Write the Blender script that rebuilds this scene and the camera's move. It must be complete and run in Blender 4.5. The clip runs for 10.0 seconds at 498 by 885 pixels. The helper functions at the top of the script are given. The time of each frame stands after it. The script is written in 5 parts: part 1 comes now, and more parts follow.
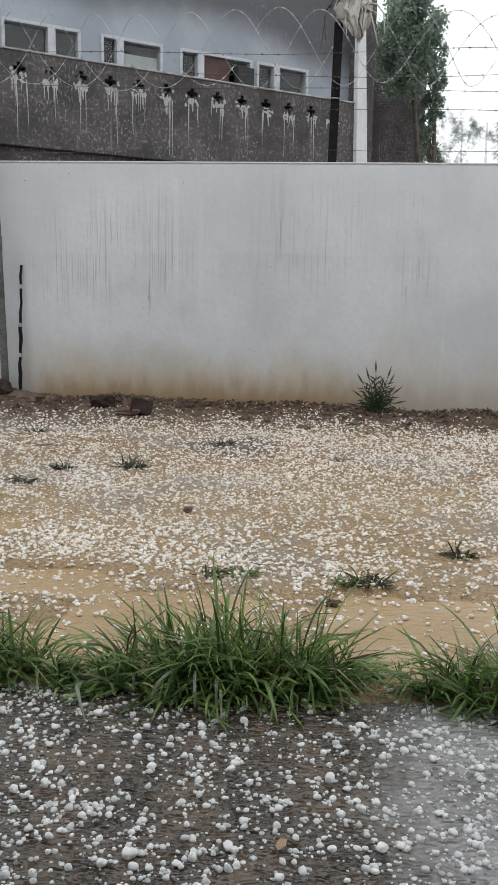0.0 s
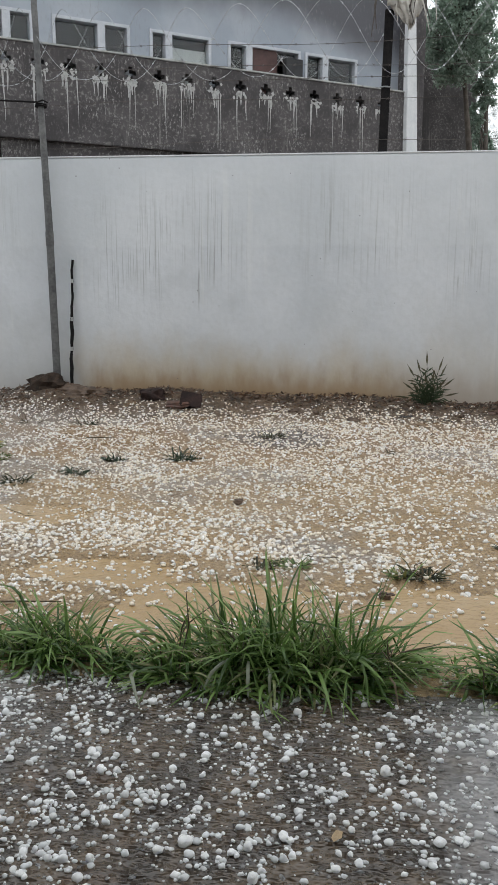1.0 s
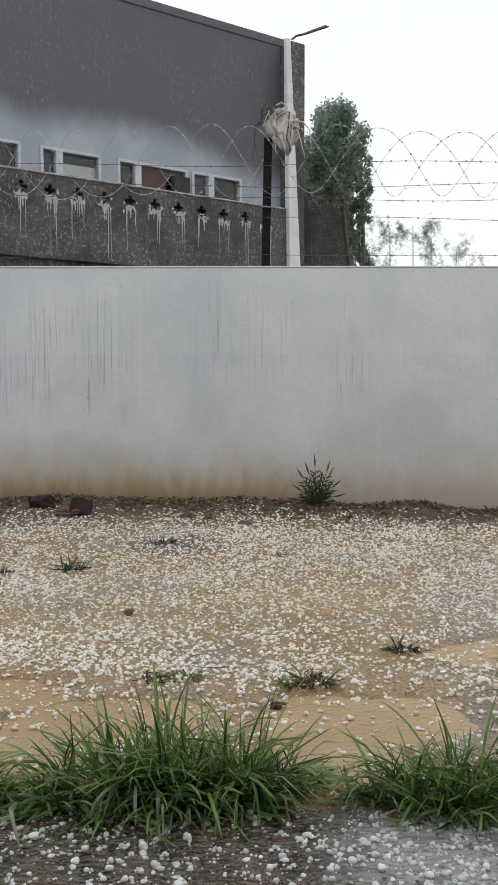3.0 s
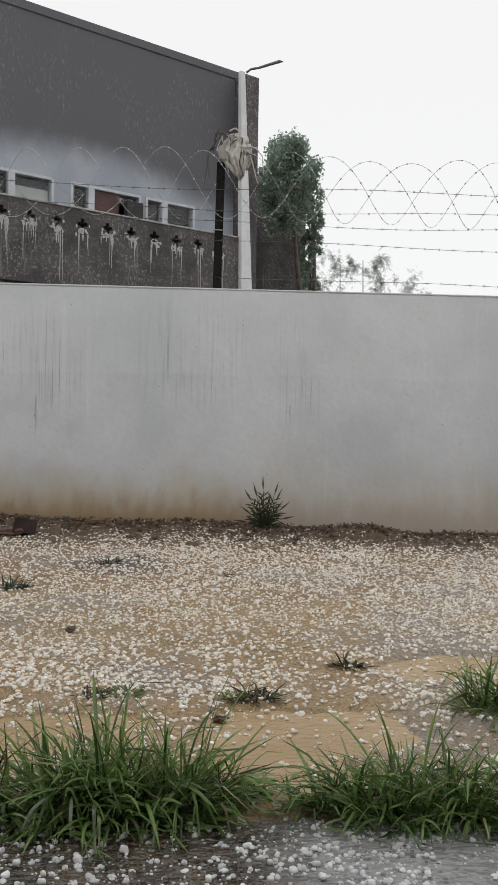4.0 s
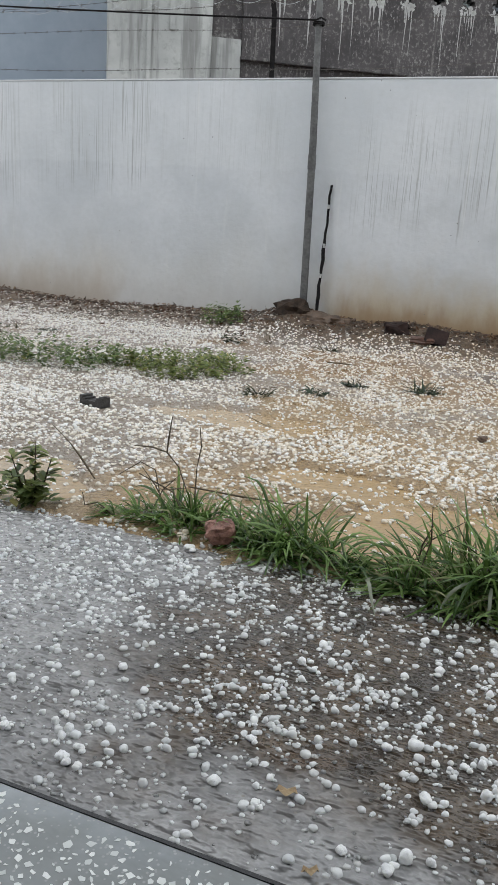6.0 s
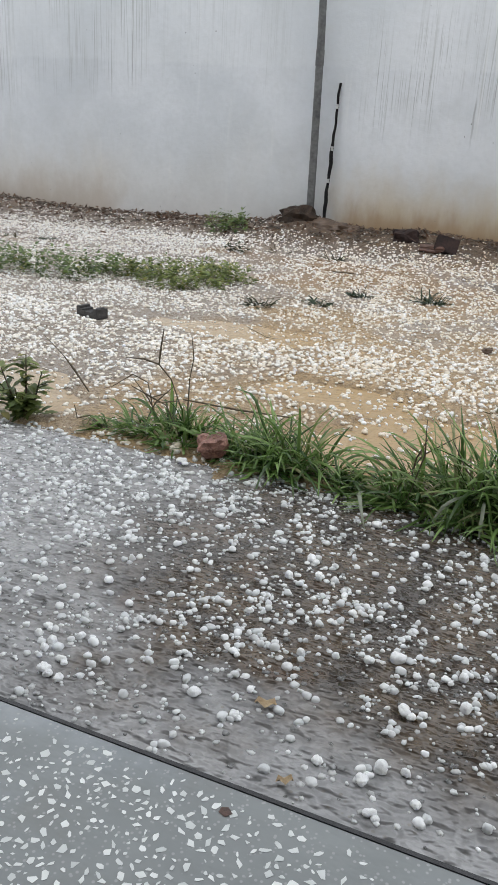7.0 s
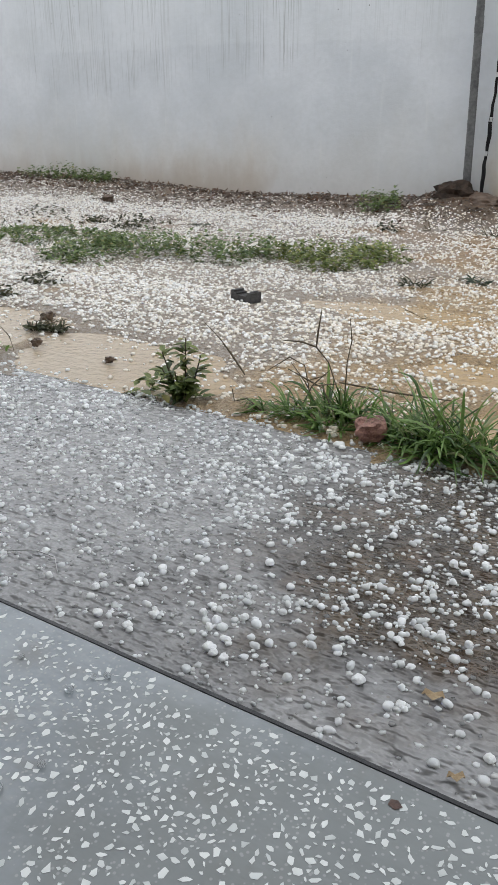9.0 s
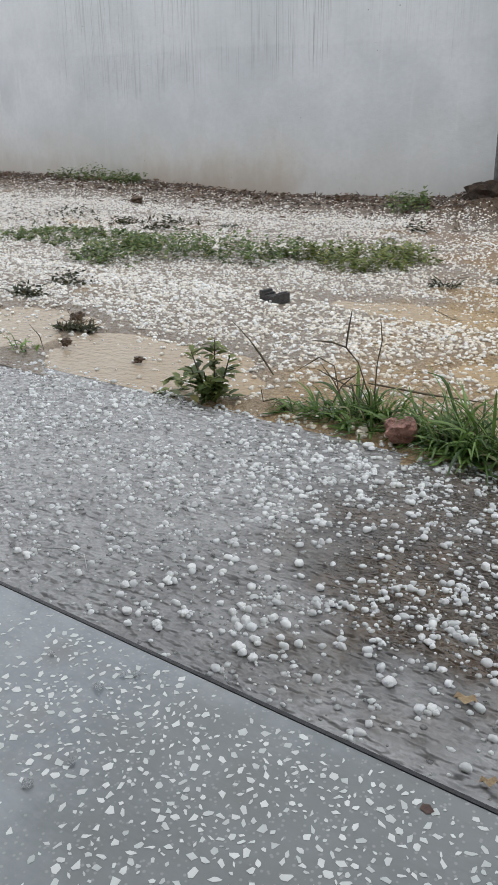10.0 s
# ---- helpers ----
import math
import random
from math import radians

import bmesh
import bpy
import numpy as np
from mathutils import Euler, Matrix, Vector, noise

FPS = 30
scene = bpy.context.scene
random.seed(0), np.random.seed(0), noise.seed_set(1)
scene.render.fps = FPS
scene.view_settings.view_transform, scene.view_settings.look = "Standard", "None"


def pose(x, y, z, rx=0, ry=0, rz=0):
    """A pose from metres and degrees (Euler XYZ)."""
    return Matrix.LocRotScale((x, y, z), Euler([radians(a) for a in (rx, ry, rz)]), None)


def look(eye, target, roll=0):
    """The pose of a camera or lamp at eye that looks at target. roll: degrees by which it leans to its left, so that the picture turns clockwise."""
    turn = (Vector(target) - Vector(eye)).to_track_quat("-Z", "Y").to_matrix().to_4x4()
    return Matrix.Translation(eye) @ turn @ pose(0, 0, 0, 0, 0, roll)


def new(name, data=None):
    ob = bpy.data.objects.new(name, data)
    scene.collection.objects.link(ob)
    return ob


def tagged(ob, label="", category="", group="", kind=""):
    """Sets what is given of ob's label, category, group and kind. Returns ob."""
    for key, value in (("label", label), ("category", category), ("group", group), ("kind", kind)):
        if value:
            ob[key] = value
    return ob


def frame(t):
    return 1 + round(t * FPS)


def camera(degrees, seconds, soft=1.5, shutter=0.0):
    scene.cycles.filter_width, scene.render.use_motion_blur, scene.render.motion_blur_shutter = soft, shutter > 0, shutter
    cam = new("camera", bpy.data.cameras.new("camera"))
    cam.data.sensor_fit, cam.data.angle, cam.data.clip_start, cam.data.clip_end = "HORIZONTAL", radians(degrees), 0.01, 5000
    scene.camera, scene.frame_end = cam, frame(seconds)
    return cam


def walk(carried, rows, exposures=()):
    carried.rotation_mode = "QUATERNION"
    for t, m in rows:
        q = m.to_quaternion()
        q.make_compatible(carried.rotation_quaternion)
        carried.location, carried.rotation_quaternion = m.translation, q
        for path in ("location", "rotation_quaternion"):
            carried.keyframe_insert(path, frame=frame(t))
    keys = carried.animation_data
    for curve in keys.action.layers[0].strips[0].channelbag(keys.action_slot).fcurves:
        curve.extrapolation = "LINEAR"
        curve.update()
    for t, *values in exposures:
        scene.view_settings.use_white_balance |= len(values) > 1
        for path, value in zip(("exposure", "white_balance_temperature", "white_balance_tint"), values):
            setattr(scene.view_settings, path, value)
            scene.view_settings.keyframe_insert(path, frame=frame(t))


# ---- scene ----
cam = camera(33.5, 10.0)
SKY = 1.22
EXPOSURES = [(0, 0.0, 6500, 10), (1.0, 0.01, 6420, 9), (2.0, -0.05, 6380, 9), (2.5, -0.01, 6420, 9), (2.8, 0.0, 6500, 10), (3.2, -0.30, 6600, 10), (3.4, -0.32, 6600, 10), (4.2, -0.2, 6900, 12), (4.5, 0.05, 7200, 13), (4.7, 0.05, 7100, 13), (5.3, 0.03, 6400, 8.5), (7.0, 0.29, 6350, 10), (8.5, 0.27, 6350, 10), (9.0, 0.21, 6350, 10), (9.5, 0.16, 6350, 10), (10, 0.12, 6350, 10)]
PATH = [
    (0, (0.571, 0.38, 1.142), (0.457, 2.344, 0.784), 0.8),
    (0.5, (0.561, 0.382, 1.135), (0.408, 2.341, 0.762), 0.8),
    (1, (0.553, 0.388, 1.129), (0.326, 2.34, 0.756), 0.2),
    (1.5, (0.566, 0.397, 1.118), (0.325, 2.347, 0.745), -0.1),
    (2, (0.568, 0.399, 1.112), (0.338, 2.35, 0.735), -0.3),
    (2.5, (0.579, 0.392, 1.113), (0.408, 2.348, 0.728), -0.6),
    (2.7, (0.59, 0.376, 1.133), (0.524, 2.351, 0.829), -0.5),
    (3, (0.589, 0.36, 1.17), (0.61, 2.355, 1.036), -0.1),
    (3.2, (0.583, 0.342, 1.179), (0.629, 2.342, 1.142), -0.2),
    (4.3, (0.606, 0.382, 1.017), (0.76, 2.373, 0.919), 1.2),
    (4.5, (0.596, 0.384, 0.97), (0.705, 2.365, 0.717), 1.3),
    (5, (0.529, 0.389, 0.957), (0.391, 2.346, 0.567), 1.0),
    (5.5, (0.433, 0.38, 0.995), (-0.166, 2.239, 0.566), 2.3),
    (5.7, (0.439, 0.385, 0.992), (-0.257, 2.205, 0.537), 2.4),
    (6.8, (0.484, 0.478, 0.981), (-0.229, 2.216, 0.293), 4.1),
    (7, (0.488, 0.477, 0.977), (-0.231, 2.201, 0.262), 3.4),
    (7.5, (0.479, 0.482, 0.971), (-0.336, 2.145, 0.216), 1.7),
    (8, (0.468, 0.481, 0.967), (-0.424, 2.1, 0.203), 0.9),
    (8.5, (0.455, 0.477, 0.969), (-0.511, 2.054, 0.206), 0.2),
    (9, (0.443, 0.478, 0.968), (-0.573, 2.023, 0.206), -0.1),
    (9.5, (0.434, 0.475, 0.963), (-0.612, 2.001, 0.204), -0.0),
    (10, (0.432, 0.476, 0.961), (-0.636, 1.988, 0.203), -0.4),
]
walk(cam, [(t, look(eye, target, roll)) for t, eye, target, roll in PATH], EXPOSURES)

# ---- light ----
world = bpy.data.worlds.new("overcast")
scene.world = world
world.use_nodes = True
wn, wl = world.node_tree.nodes, world.node_tree.links
sky = wn.new("ShaderNodeTexSky")
sky.sky_type, sky.sun_disc = "NISHITA", False
sky.sun_elevation, sky.sun_rotation = radians(62), radians(200)
sky_gain = wn.new("ShaderNodeVectorMath")
sky_gain.operation = "SCALE"
sky_gain.inputs[3].default_value = 0.10
wl.new(sky.outputs[0], sky_gain.inputs[0])
cloud = wn.new("ShaderNodeMix")
cloud.data_type = "RGBA"
cloud.inputs[0].default_value = 0.88
cloud.inputs[7].default_value = (0.98, 1.0, 1.01, 1)
wl.new(sky_gain.outputs[0], cloud.inputs[6])
bg = wn["Background"]
wl.new(cloud.outputs[2], bg.inputs[0])
bg.inputs[1].default_value = SKY
sun = new("sun", bpy.data.lights.new("sun", "SUN"))
sun.data.energy, sun.data.angle, sun.data.color = 0.55, radians(40), (1.0, 0.97, 0.93)
sun.matrix_world = look((0, 0, 20), (3, 9.0, 0))


# ---- materials ----
class Nodes:
    """A short way to write a node material."""

    def __init__(self, name):
        self.mat = bpy.data.materials.new(name)
        self.mat.use_nodes = True
        self.tree = self.mat.node_tree
        self.bsdf = self.tree.nodes["Principled BSDF"]
        self.obj = self.add("ShaderNodeTexCoord").outputs["Object"]

    def add(self, kind, **props):
        node = self.tree.nodes.new(kind)
        for key, value in props.items():
            setattr(node, key, value)
        return node

    def put(self, socket, value):
        if isinstance(value, bpy.types.NodeSocket):
            self.tree.links.new(value, socket)
        elif isinstance(value, (tuple, list)) and len(value) == 3 and socket.type == "RGBA":
            socket.default_value = (*value, 1)
        else:
            socket.default_value = value

    def scaled(self, scale, vec=None):
        node = self.add("ShaderNodeMapping")
        self.put(node.inputs[0], vec or self.obj)
        node.inputs["Scale"].default_value = scale if isinstance(scale, (tuple, list)) else (scale,) * 3
        return node.outputs[0]

    def noise(self, scale, detail=4, rough=0.55, vec=None):
        node = self.add("ShaderNodeTexNoise")
        self.put(node.inputs["Vector"], self.scaled(scale, vec))
        node.inputs["Scale"].default_value = 1
        node.inputs["Detail"].default_value, node.inputs["Roughness"].default_value = detail, rough
        return node.outputs[0]

    def voronoi(self, scale, feature="F1", out=0):
        node = self.add("ShaderNodeTexVoronoi", feature=feature)
        self.put(node.inputs["Vector"], self.scaled(scale))
        node.inputs["Scale"].default_value = 1
        return node.outputs[out]

    def step(self, value, lo, hi, a=0.0, b=1.0):
        node = self.add("ShaderNodeMapRange", interpolation_type="SMOOTHSTEP")
        for i, v in enumerate((value, lo, hi, a, b)):
            self.put(node.inputs[i], v)
        return node.outputs[0]

    def math(self, op, a, b=0.0):
        node = self.add("ShaderNodeMath", operation=op, use_clamp=False)
        self.put(node.inputs[0], a)
        self.put(node.inputs[1], b)
        return node.outputs[0]

    def mix(self, fac, a, b):
        node = self.add("ShaderNodeMix", data_type="RGBA")
        self.put(node.inputs[0], fac)
        self.put(node.inputs[6], a)
        self.put(node.inputs[7], b)
        return node.outputs[2]

    def axis(self, i):
        node = self.add("ShaderNodeSeparateXYZ")
        self.put(node.inputs[0], self.obj)
        return node.outputs[i]

    def random(self, island=False):
        return self.add("ShaderNodeNewGeometry").outputs["Random Per Island"] if island else self.add("ShaderNodeObjectInfo").outputs["Random"]

    def done(self, color, rough=0.7, bump=None, height=0.01, strength=0.6, metal=0.0, **extra):
        b = self.bsdf
        self.put(b.inputs["Base Color"], color)
        self.put(b.inputs["Roughness"], rough)
        b.inputs["Metallic"].default_value = metal
        for key, value in extra.items():
            self.put(b.inputs[key.replace("_", " ")], value)
        if bump is not None:
            node = self.add("ShaderNodeBump")
            node.inputs["Strength"].default_value, node.inputs["Distance"].default_value = strength, height
            self.put(node.inputs["Height"], bump)
            self.tree.links.new(node.outputs[0], b.inputs["Normal"])
        return self.mat


def simple(name, a, b, scale, rough=0.7, height=0.004, metal=0.0, **extra):
    """Two shades of one surface, in a coarse and a fine grain."""
    k = Nodes(name)
    coarse, fine = k.noise(scale, 5), k.noise(scale * 6, 4)
    f = k.step(k.math("ADD", k.math("MULTIPLY", coarse, 0.65), k.math("MULTIPLY", fine, 0.35)), 0.3, 0.7)
    return k.done(k.mix(f, a, b), rough, fine, height, 0.5, metal, **extra)


def plaster_material():
    k = Nodes("painted_plaster")
    x, z = k.axis(0), k.axis(2)
    blotch, fine = k.noise(1.1, 5, 0.6), k.noise(22, 4)
    base = k.mix(k.step(blotch, 0.3, 0.72), (0.525, 0.555, 0.588), (0.645, 0.668, 0.70))
    base = k.mix(k.math("MULTIPLY", k.step(fine, 0.4, 0.75), 0.22), base, (0.47, 0.50, 0.505))
    # runs of dirty water, gathered in a few stretches of the wall
    run = k.step(k.noise((15, 15, 0.8), 3, 0.6), 0.50, 0.70)
    thin = k.step(k.noise((52, 52, 0.75), 4, 0.60), 0.53, 0.64)
    hair = k.step(k.noise((88, 88, 1.3), 3, 0.60), 0.57, 0.66)
    ends = k.math("MULTIPLY", k.math("SUBTRACT", k.noise((11, 11, 0.3), 3), 0.5), 0.8)
    where = None
    patchy = k.step(k.noise((3.2, 3.2, 0.9), 4, 0.6), 0.33, 0.55)
    for lo, hi, bottom, top, amount in ((-1.70, -0.35, 1.0, 1.82, 1.0), (0.15, 1.15, 1.25, 2.05, 0.55), (1.35, 1.75, 1.0, 1.9, 0.6), (-5.0, -3.55, 1.25, 2.3, 1.0), (-7.2, -5.1, 1.05, 2.2, 0.75), (-3.4, -2.2, 1.35, 2.2, 0.3)):
        wide = k.math("MULTIPLY", k.step(x, lo - 0.15, lo + 0.25), k.step(x, hi + 0.15, hi - 0.25))
        zz = k.math("ADD", z, ends)
        tall = k.math("MULTIPLY", k.step(zz, bottom - 0.1, bottom + 0.25), k.step(zz, top + 0.25, top - 0.25))
        one = k.math("MULTIPLY", k.math("MULTIPLY", wide, tall), k.math("MULTIPLY", patchy, amount))
        where = one if where is None else k.math("MAXIMUM", where, one)
    base = k.mix(k.math("MULTIPLY", k.math("MULTIPLY", run, where), 0.24), base, (0.38, 0.40, 0.40))
    base = k.mix(k.math("MULTIPLY", k.math("MULTIPLY", thin, where), 0.54), base, (0.25, 0.265, 0.25))
    base = k.mix(k.math("MULTIPLY", k.math("MULTIPLY", hair, where), 0.60), base, (0.20, 0.21, 0.20))
    for sx, lo, hi in ((-3.855, 1.18, 1.75), (1.47, 1.0, 1.25), (-0.73, 0.85, 1.3), (0.395, 1.35, 1.8)):
        line = k.step(k.math("ABSOLUTE", k.math("SUBTRACT", k.math("ADD", x, k.math("MULTIPLY", k.noise((3, 3, 6), 2), 0.02)), sx + 0.01)), 0.011, 0.003)
        line = k.math("MULTIPLY", line, k.math("MULTIPLY", k.step(z, lo, lo + 0.25), k.step(z, hi, hi - 0.1)))
        base = k.mix(k.math("MULTIPLY", line, 0.5), base, (0.16, 0.17, 0.16))
    grime = k.math("MULTIPLY", k.step(k.noise((2.2, 2.2, 1.6), 5, 0.65), 0.50, 0.68), 0.20)
    base = k.mix(grime, base, (0.44, 0.46, 0.465))
    band = k.math("MULTIPLY", k.step(k.math("ADD", z, k.math("MULTIPLY", blotch, 0.12)), 1.50, 1.54), 0.16)
    base = k.mix(band, base, (0.72, 0.75, 0.76))
    pale = k.step(k.noise((9, 9, 0.7), 3), 0.62, 0.75)
    base = k.mix(k.math("MULTIPLY", pale, 0.25), base, (0.74, 0.75, 0.74))
    # a broad faint tan tint low on the wall, then splashed mud
    ragged = k.math("ADD", z, k.math("MULTIPLY", k.math("SUBTRACT", k.noise((1.5, 1.5, 0.9), 5, 0.65), 0.5), 0.95))
    base = k.mix(k.math("MULTIPLY", k.step(ragged, 1.15, 0.35), 0.17), base, (0.50, 0.455, 0.36))
    along = k.math("ADD", x, k.math("MULTIPLY", k.math("SUBTRACT", blotch, 0.5), 0.9))
    soiled = k.math("MAXIMUM", k.math("MULTIPLY", k.step(along, -2.05, -1.7), k.step(along, 1.6, 0.7, 0.45, 1.0)), k.math("MULTIPLY", k.step(along, -3.6, -4.2), k.step(along, -6.4, -5.4, 0.3, 0.42)))
    soiled = k.math("MAXIMUM", soiled, 0.12)
    base = k.mix(k.math("MULTIPLY", k.math("MULTIPLY", k.step(ragged, 0.80, 0.16), soiled), 0.72), base, (0.43, 0.33, 0.18))
    rim = k.math("ADD", z, k.math("MULTIPLY", k.math("SUBTRACT", k.noise((7, 7, 2.5), 5), 0.5), 0.5))
    base = k.mix(k.math("MULTIPLY", k.math("MULTIPLY", k.step(rim, 0.50, 0.16), soiled), 0.75), base, (0.27, 0.165, 0.08))
    specks = k.step(k.voronoi((9, 9, 9)), 0.055, 0.035)
    base = k.mix(k.math("MULTIPLY", specks, k.step(k.noise(1.7), 0.52, 0.6)), base, (0.12, 0.12, 0.12))
    relief = k.math("ADD", fine, k.math("MULTIPLY", k.noise(5), 1.5))
    return k.done(base, k.step(blotch, 0.3, 0.7, 0.42, 0.62), relief, 0.006, 0.35)


def paving_material():
    k = Nodes("wet_concrete")
    x, y = k.axis(0), k.axis(1)
    coarse, fine = k.noise(3.2, 5, 0.6), k.noise(34, 5, 0.65)
    grey = k.mix(k.step(coarse, 0.35, 0.68), (0.30, 0.298, 0.30), (0.46, 0.455, 0.455))
    # paler towards -x: the sky's reflection is mixed into the concrete colour
    grey = k.mix(k.math("MULTIPLY", k.step(k.math("ADD", x, coarse), -0.1, -0.9), 0.55), grey, (0.58, 0.57, 0.575))
    brown = k.mix(k.step(k.noise(7, 5, 0.6), 0.38, 0.66), (0.044, 0.032, 0.023), (0.128, 0.092, 0.060))
    rusty = k.math("MULTIPLY", k.step(k.noise(4.5, 4), 0.56, 0.68), 0.55)
    brown = k.mix(rusty, brown, (0.13, 0.075, 0.038))
    wobble = k.math("MULTIPLY", k.math("SUBTRACT", k.noise(2.6, 4), 0.5), 0.9)
    u = k.math("ADD", x, wobble)
    silt = k.math("MULTIPLY", k.step(u, -0.75, -0.15), k.step(u, 1.08, 0.70))
    silt = k.math("MULTIPLY", silt, k.step(k.math("ADD", y, wobble), 1.45, 1.75))
    base = k.mix(silt, grey, brown)
    base = k.mix(k.math("MULTIPLY", k.step(fine, 0.5, 0.75), 0.40), base, (0.12, 0.11, 0.10))
    grit = k.math("MULTIPLY", k.step(k.voronoi(46), 0.20, 0.1), k.step(k.noise(6, 3), 0.45, 0.6))
    base = k.mix(k.math("MULTIPLY", grit, 0.8), base, (0.27, 0.25, 0.22))
    ripple = k.math("ADD", k.noise((27, 42, 30), 1.5, 0.5), k.math("MULTIPLY", k.noise((11, 17, 14), 1), 0.6))
    return k.done(base, k.step(coarse, 0.3, 0.7, 0.03, 0.10), ripple, 0.042, 1.0, IOR=1.52, Specular_IOR_Level=0.75)


def soil_material():
    k = Nodes("wet_sandy_soil")
    x, y = k.axis(0), k.axis(1)
    coarse, mid, fine = k.noise(0.9, 5, 0.6), k.noise(5, 5, 0.6), k.noise(60, 4, 0.7)
    base = k.mix(k.step(coarse, 0.35, 0.65), (0.42, 0.285, 0.14), (0.54, 0.385, 0.215))
    base = k.mix(k.math("MULTIPLY", k.step(mid, 0.48, 0.7), 0.40), base, (0.30, 0.255, 0.20))
    base = k.mix(k.math("MULTIPLY", k.step(k.math("ADD", y, k.math("MULTIPLY", mid, 1.2)), 5.4, 6.6), 0.75), base, (0.30, 0.185, 0.10))
    silt = k.math("ADD", k.noise(0.75, 4, 0.6), k.step(x, -0.9, -1.9, 0.0, 0.16))
    base = k.mix(k.math("MULTIPLY", k.step(silt, 0.48, 0.62), 0.75), base, (0.35, 0.335, 0.325))
    edge = k.math("ADD", y, k.math("MULTIPLY", k.math("SUBTRACT", mid, 0.5), 1.1))
    base = k.mix(k.math("MULTIPLY", k.step(edge, 6.35, 7.1), k.step(x, -3.4, -1.6, 0.62, 0.97)), base, (0.075, 0.048, 0.032))
    ash = k.math("ADD", k.math("POWER", k.math("DIVIDE", k.math("SUBTRACT", x, 0.12), 0.42), 2.0), k.math("POWER", k.math("DIVIDE", k.math("SUBTRACT", y, 6.12), 0.36), 2.0))
    ash = k.math("ADD", ash, k.math("MULTIPLY", k.math("SUBTRACT", mid, 0.5), 1.8))
    base = k.mix(k.math("MULTIPLY", k.step(ash, 1.1, 0.3), 0.85), base, (0.085, 0.080, 0.088))
    base = k.mix(k.math("MULTIPLY", k.step(fine, 0.40, 0.66), 0.8), base, (0.20, 0.135, 0.075))
    return k.done(base, k.step(mid, 0.3, 0.7, 0.22, 0.5), k.math("ADD", fine, mid), 0.02, 1.0)


def muddy_water_material():
    k = Nodes("muddy_water")
    base = k.mix(k.step(k.noise(1.6, 4), 0.35, 0.65), (0.40, 0.275, 0.135), (0.46, 0.335, 0.19))
    base = k.mix(k.math("MULTIPLY", k.step(k.noise(11, 4), 0.5, 0.75), 0.4), base, (0.36, 0.25, 0.13))
    # lighter tan on the left puddles imitates sky mirrored in the water
    base = k.mix(k.math("MULTIPLY", k.step(k.axis(0), -0.7, -1.9), 0.7), base, (0.50, 0.43, 0.345))
    return k.done(base, 0.08, k.noise((26, 34, 26), 2), 0.012, 0.7)


def terrazzo_material():
    k = Nodes("wet_terrazzo")
    coarse, fine = k.noise(4, 5), k.noise(70, 4)
    base = k.mix(k.step(coarse, 0.35, 0.65), (0.225, 0.252, 0.275), (0.345, 0.375, 0.40))
    base = k.mix(k.math("MULTIPLY", k.step(fine, 0.45, 0.75), 0.35), base, (0.38, 0.40, 0.41))
    base = k.mix(k.math("MULTIPLY", k.step(k.noise(5.5, 5, 0.6), 0.52, 0.70), 0.55), base, (0.20, 0.19, 0.175))
    # a darker oval laid into the floor colour, in place of shade
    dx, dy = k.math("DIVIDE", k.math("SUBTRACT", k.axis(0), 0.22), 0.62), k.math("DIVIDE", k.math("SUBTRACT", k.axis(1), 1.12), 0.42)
    shade_oval = k.math("ADD", k.math("ADD", k.math("MULTIPLY", dx, dx), k.math("MULTIPLY", dy, dy)), k.math("MULTIPLY", k.math("SUBTRACT", k.noise(3.4, 5, 0.6), 0.5), 2.4))
    base = k.mix(k.math("MULTIPLY", k.step(shade_oval, 1.3, 0.35), 0.70), base, (0.155, 0.168, 0.160))
    base = k.mix(k.math("MULTIPLY", k.step(k.voronoi(95), 0.3, 0.15), 0.35), base, (0.50, 0.52, 0.50))
    return k.done(base, k.step(coarse, 0.3, 0.7, 0.03, 0.14), k.noise((9, 20, 10), 3), 0.006, 0.6, IOR=1.5, Specular_IOR_Level=0.8)


def chip_material():
    k = Nodes("marble_chip")
    return k.done(k.mix(k.random(True), (0.60, 0.63, 0.62), (0.90, 0.92, 0.90)), 0.12, k.noise((10, 18, 10), 3), 0.004, 0.4)


def ice_material(name, mud, melted=0.0):
    k = Nodes(name)
    r = k.random(True)
    base = k.mix(k.step(r, 0.0, 1.0), (0.80, 0.82, 0.83), (0.985, 0.99, 0.99))
    slush = k.math("MULTIPLY", k.step(k.math("FRACT", k.math("MULTIPLY", r, 3.77)), 0.15, 0.75), melted)
    base = k.mix(k.math("MULTIPLY", slush, 0.9), base, (0.46, 0.455, 0.445))
    base = k.mix(k.math("MULTIPLY", k.step(k.noise(90, 3), 0.45, 0.7), 0.3), base, (0.78, 0.80, 0.82))
    base = k.mix(k.math("MULTIPLY", k.math("MULTIPLY", k.step(k.math("FRACT", k.math("MULTIPLY", r, 7.31)), -0.3, 0.9), mud), k.step(k.axis(0), -2.4, -0.4, 0.62, 1.0)), base, (0.70, 0.56, 0.37))
    clear = k.math("MULTIPLY", k.step(k.math("FRACT", k.math("MULTIPLY", r, 13.7)), 0.30, 0.70), melted)
    return k.done(base, 0.22, k.noise(160, 3), 0.002, 0.4, Transmission_Weight=clear, IOR=1.31, Subsurface_Weight=0.3, Subsurface_Radius=(0.01, 0.01, 0.011), Subsurface_Scale=1.0)


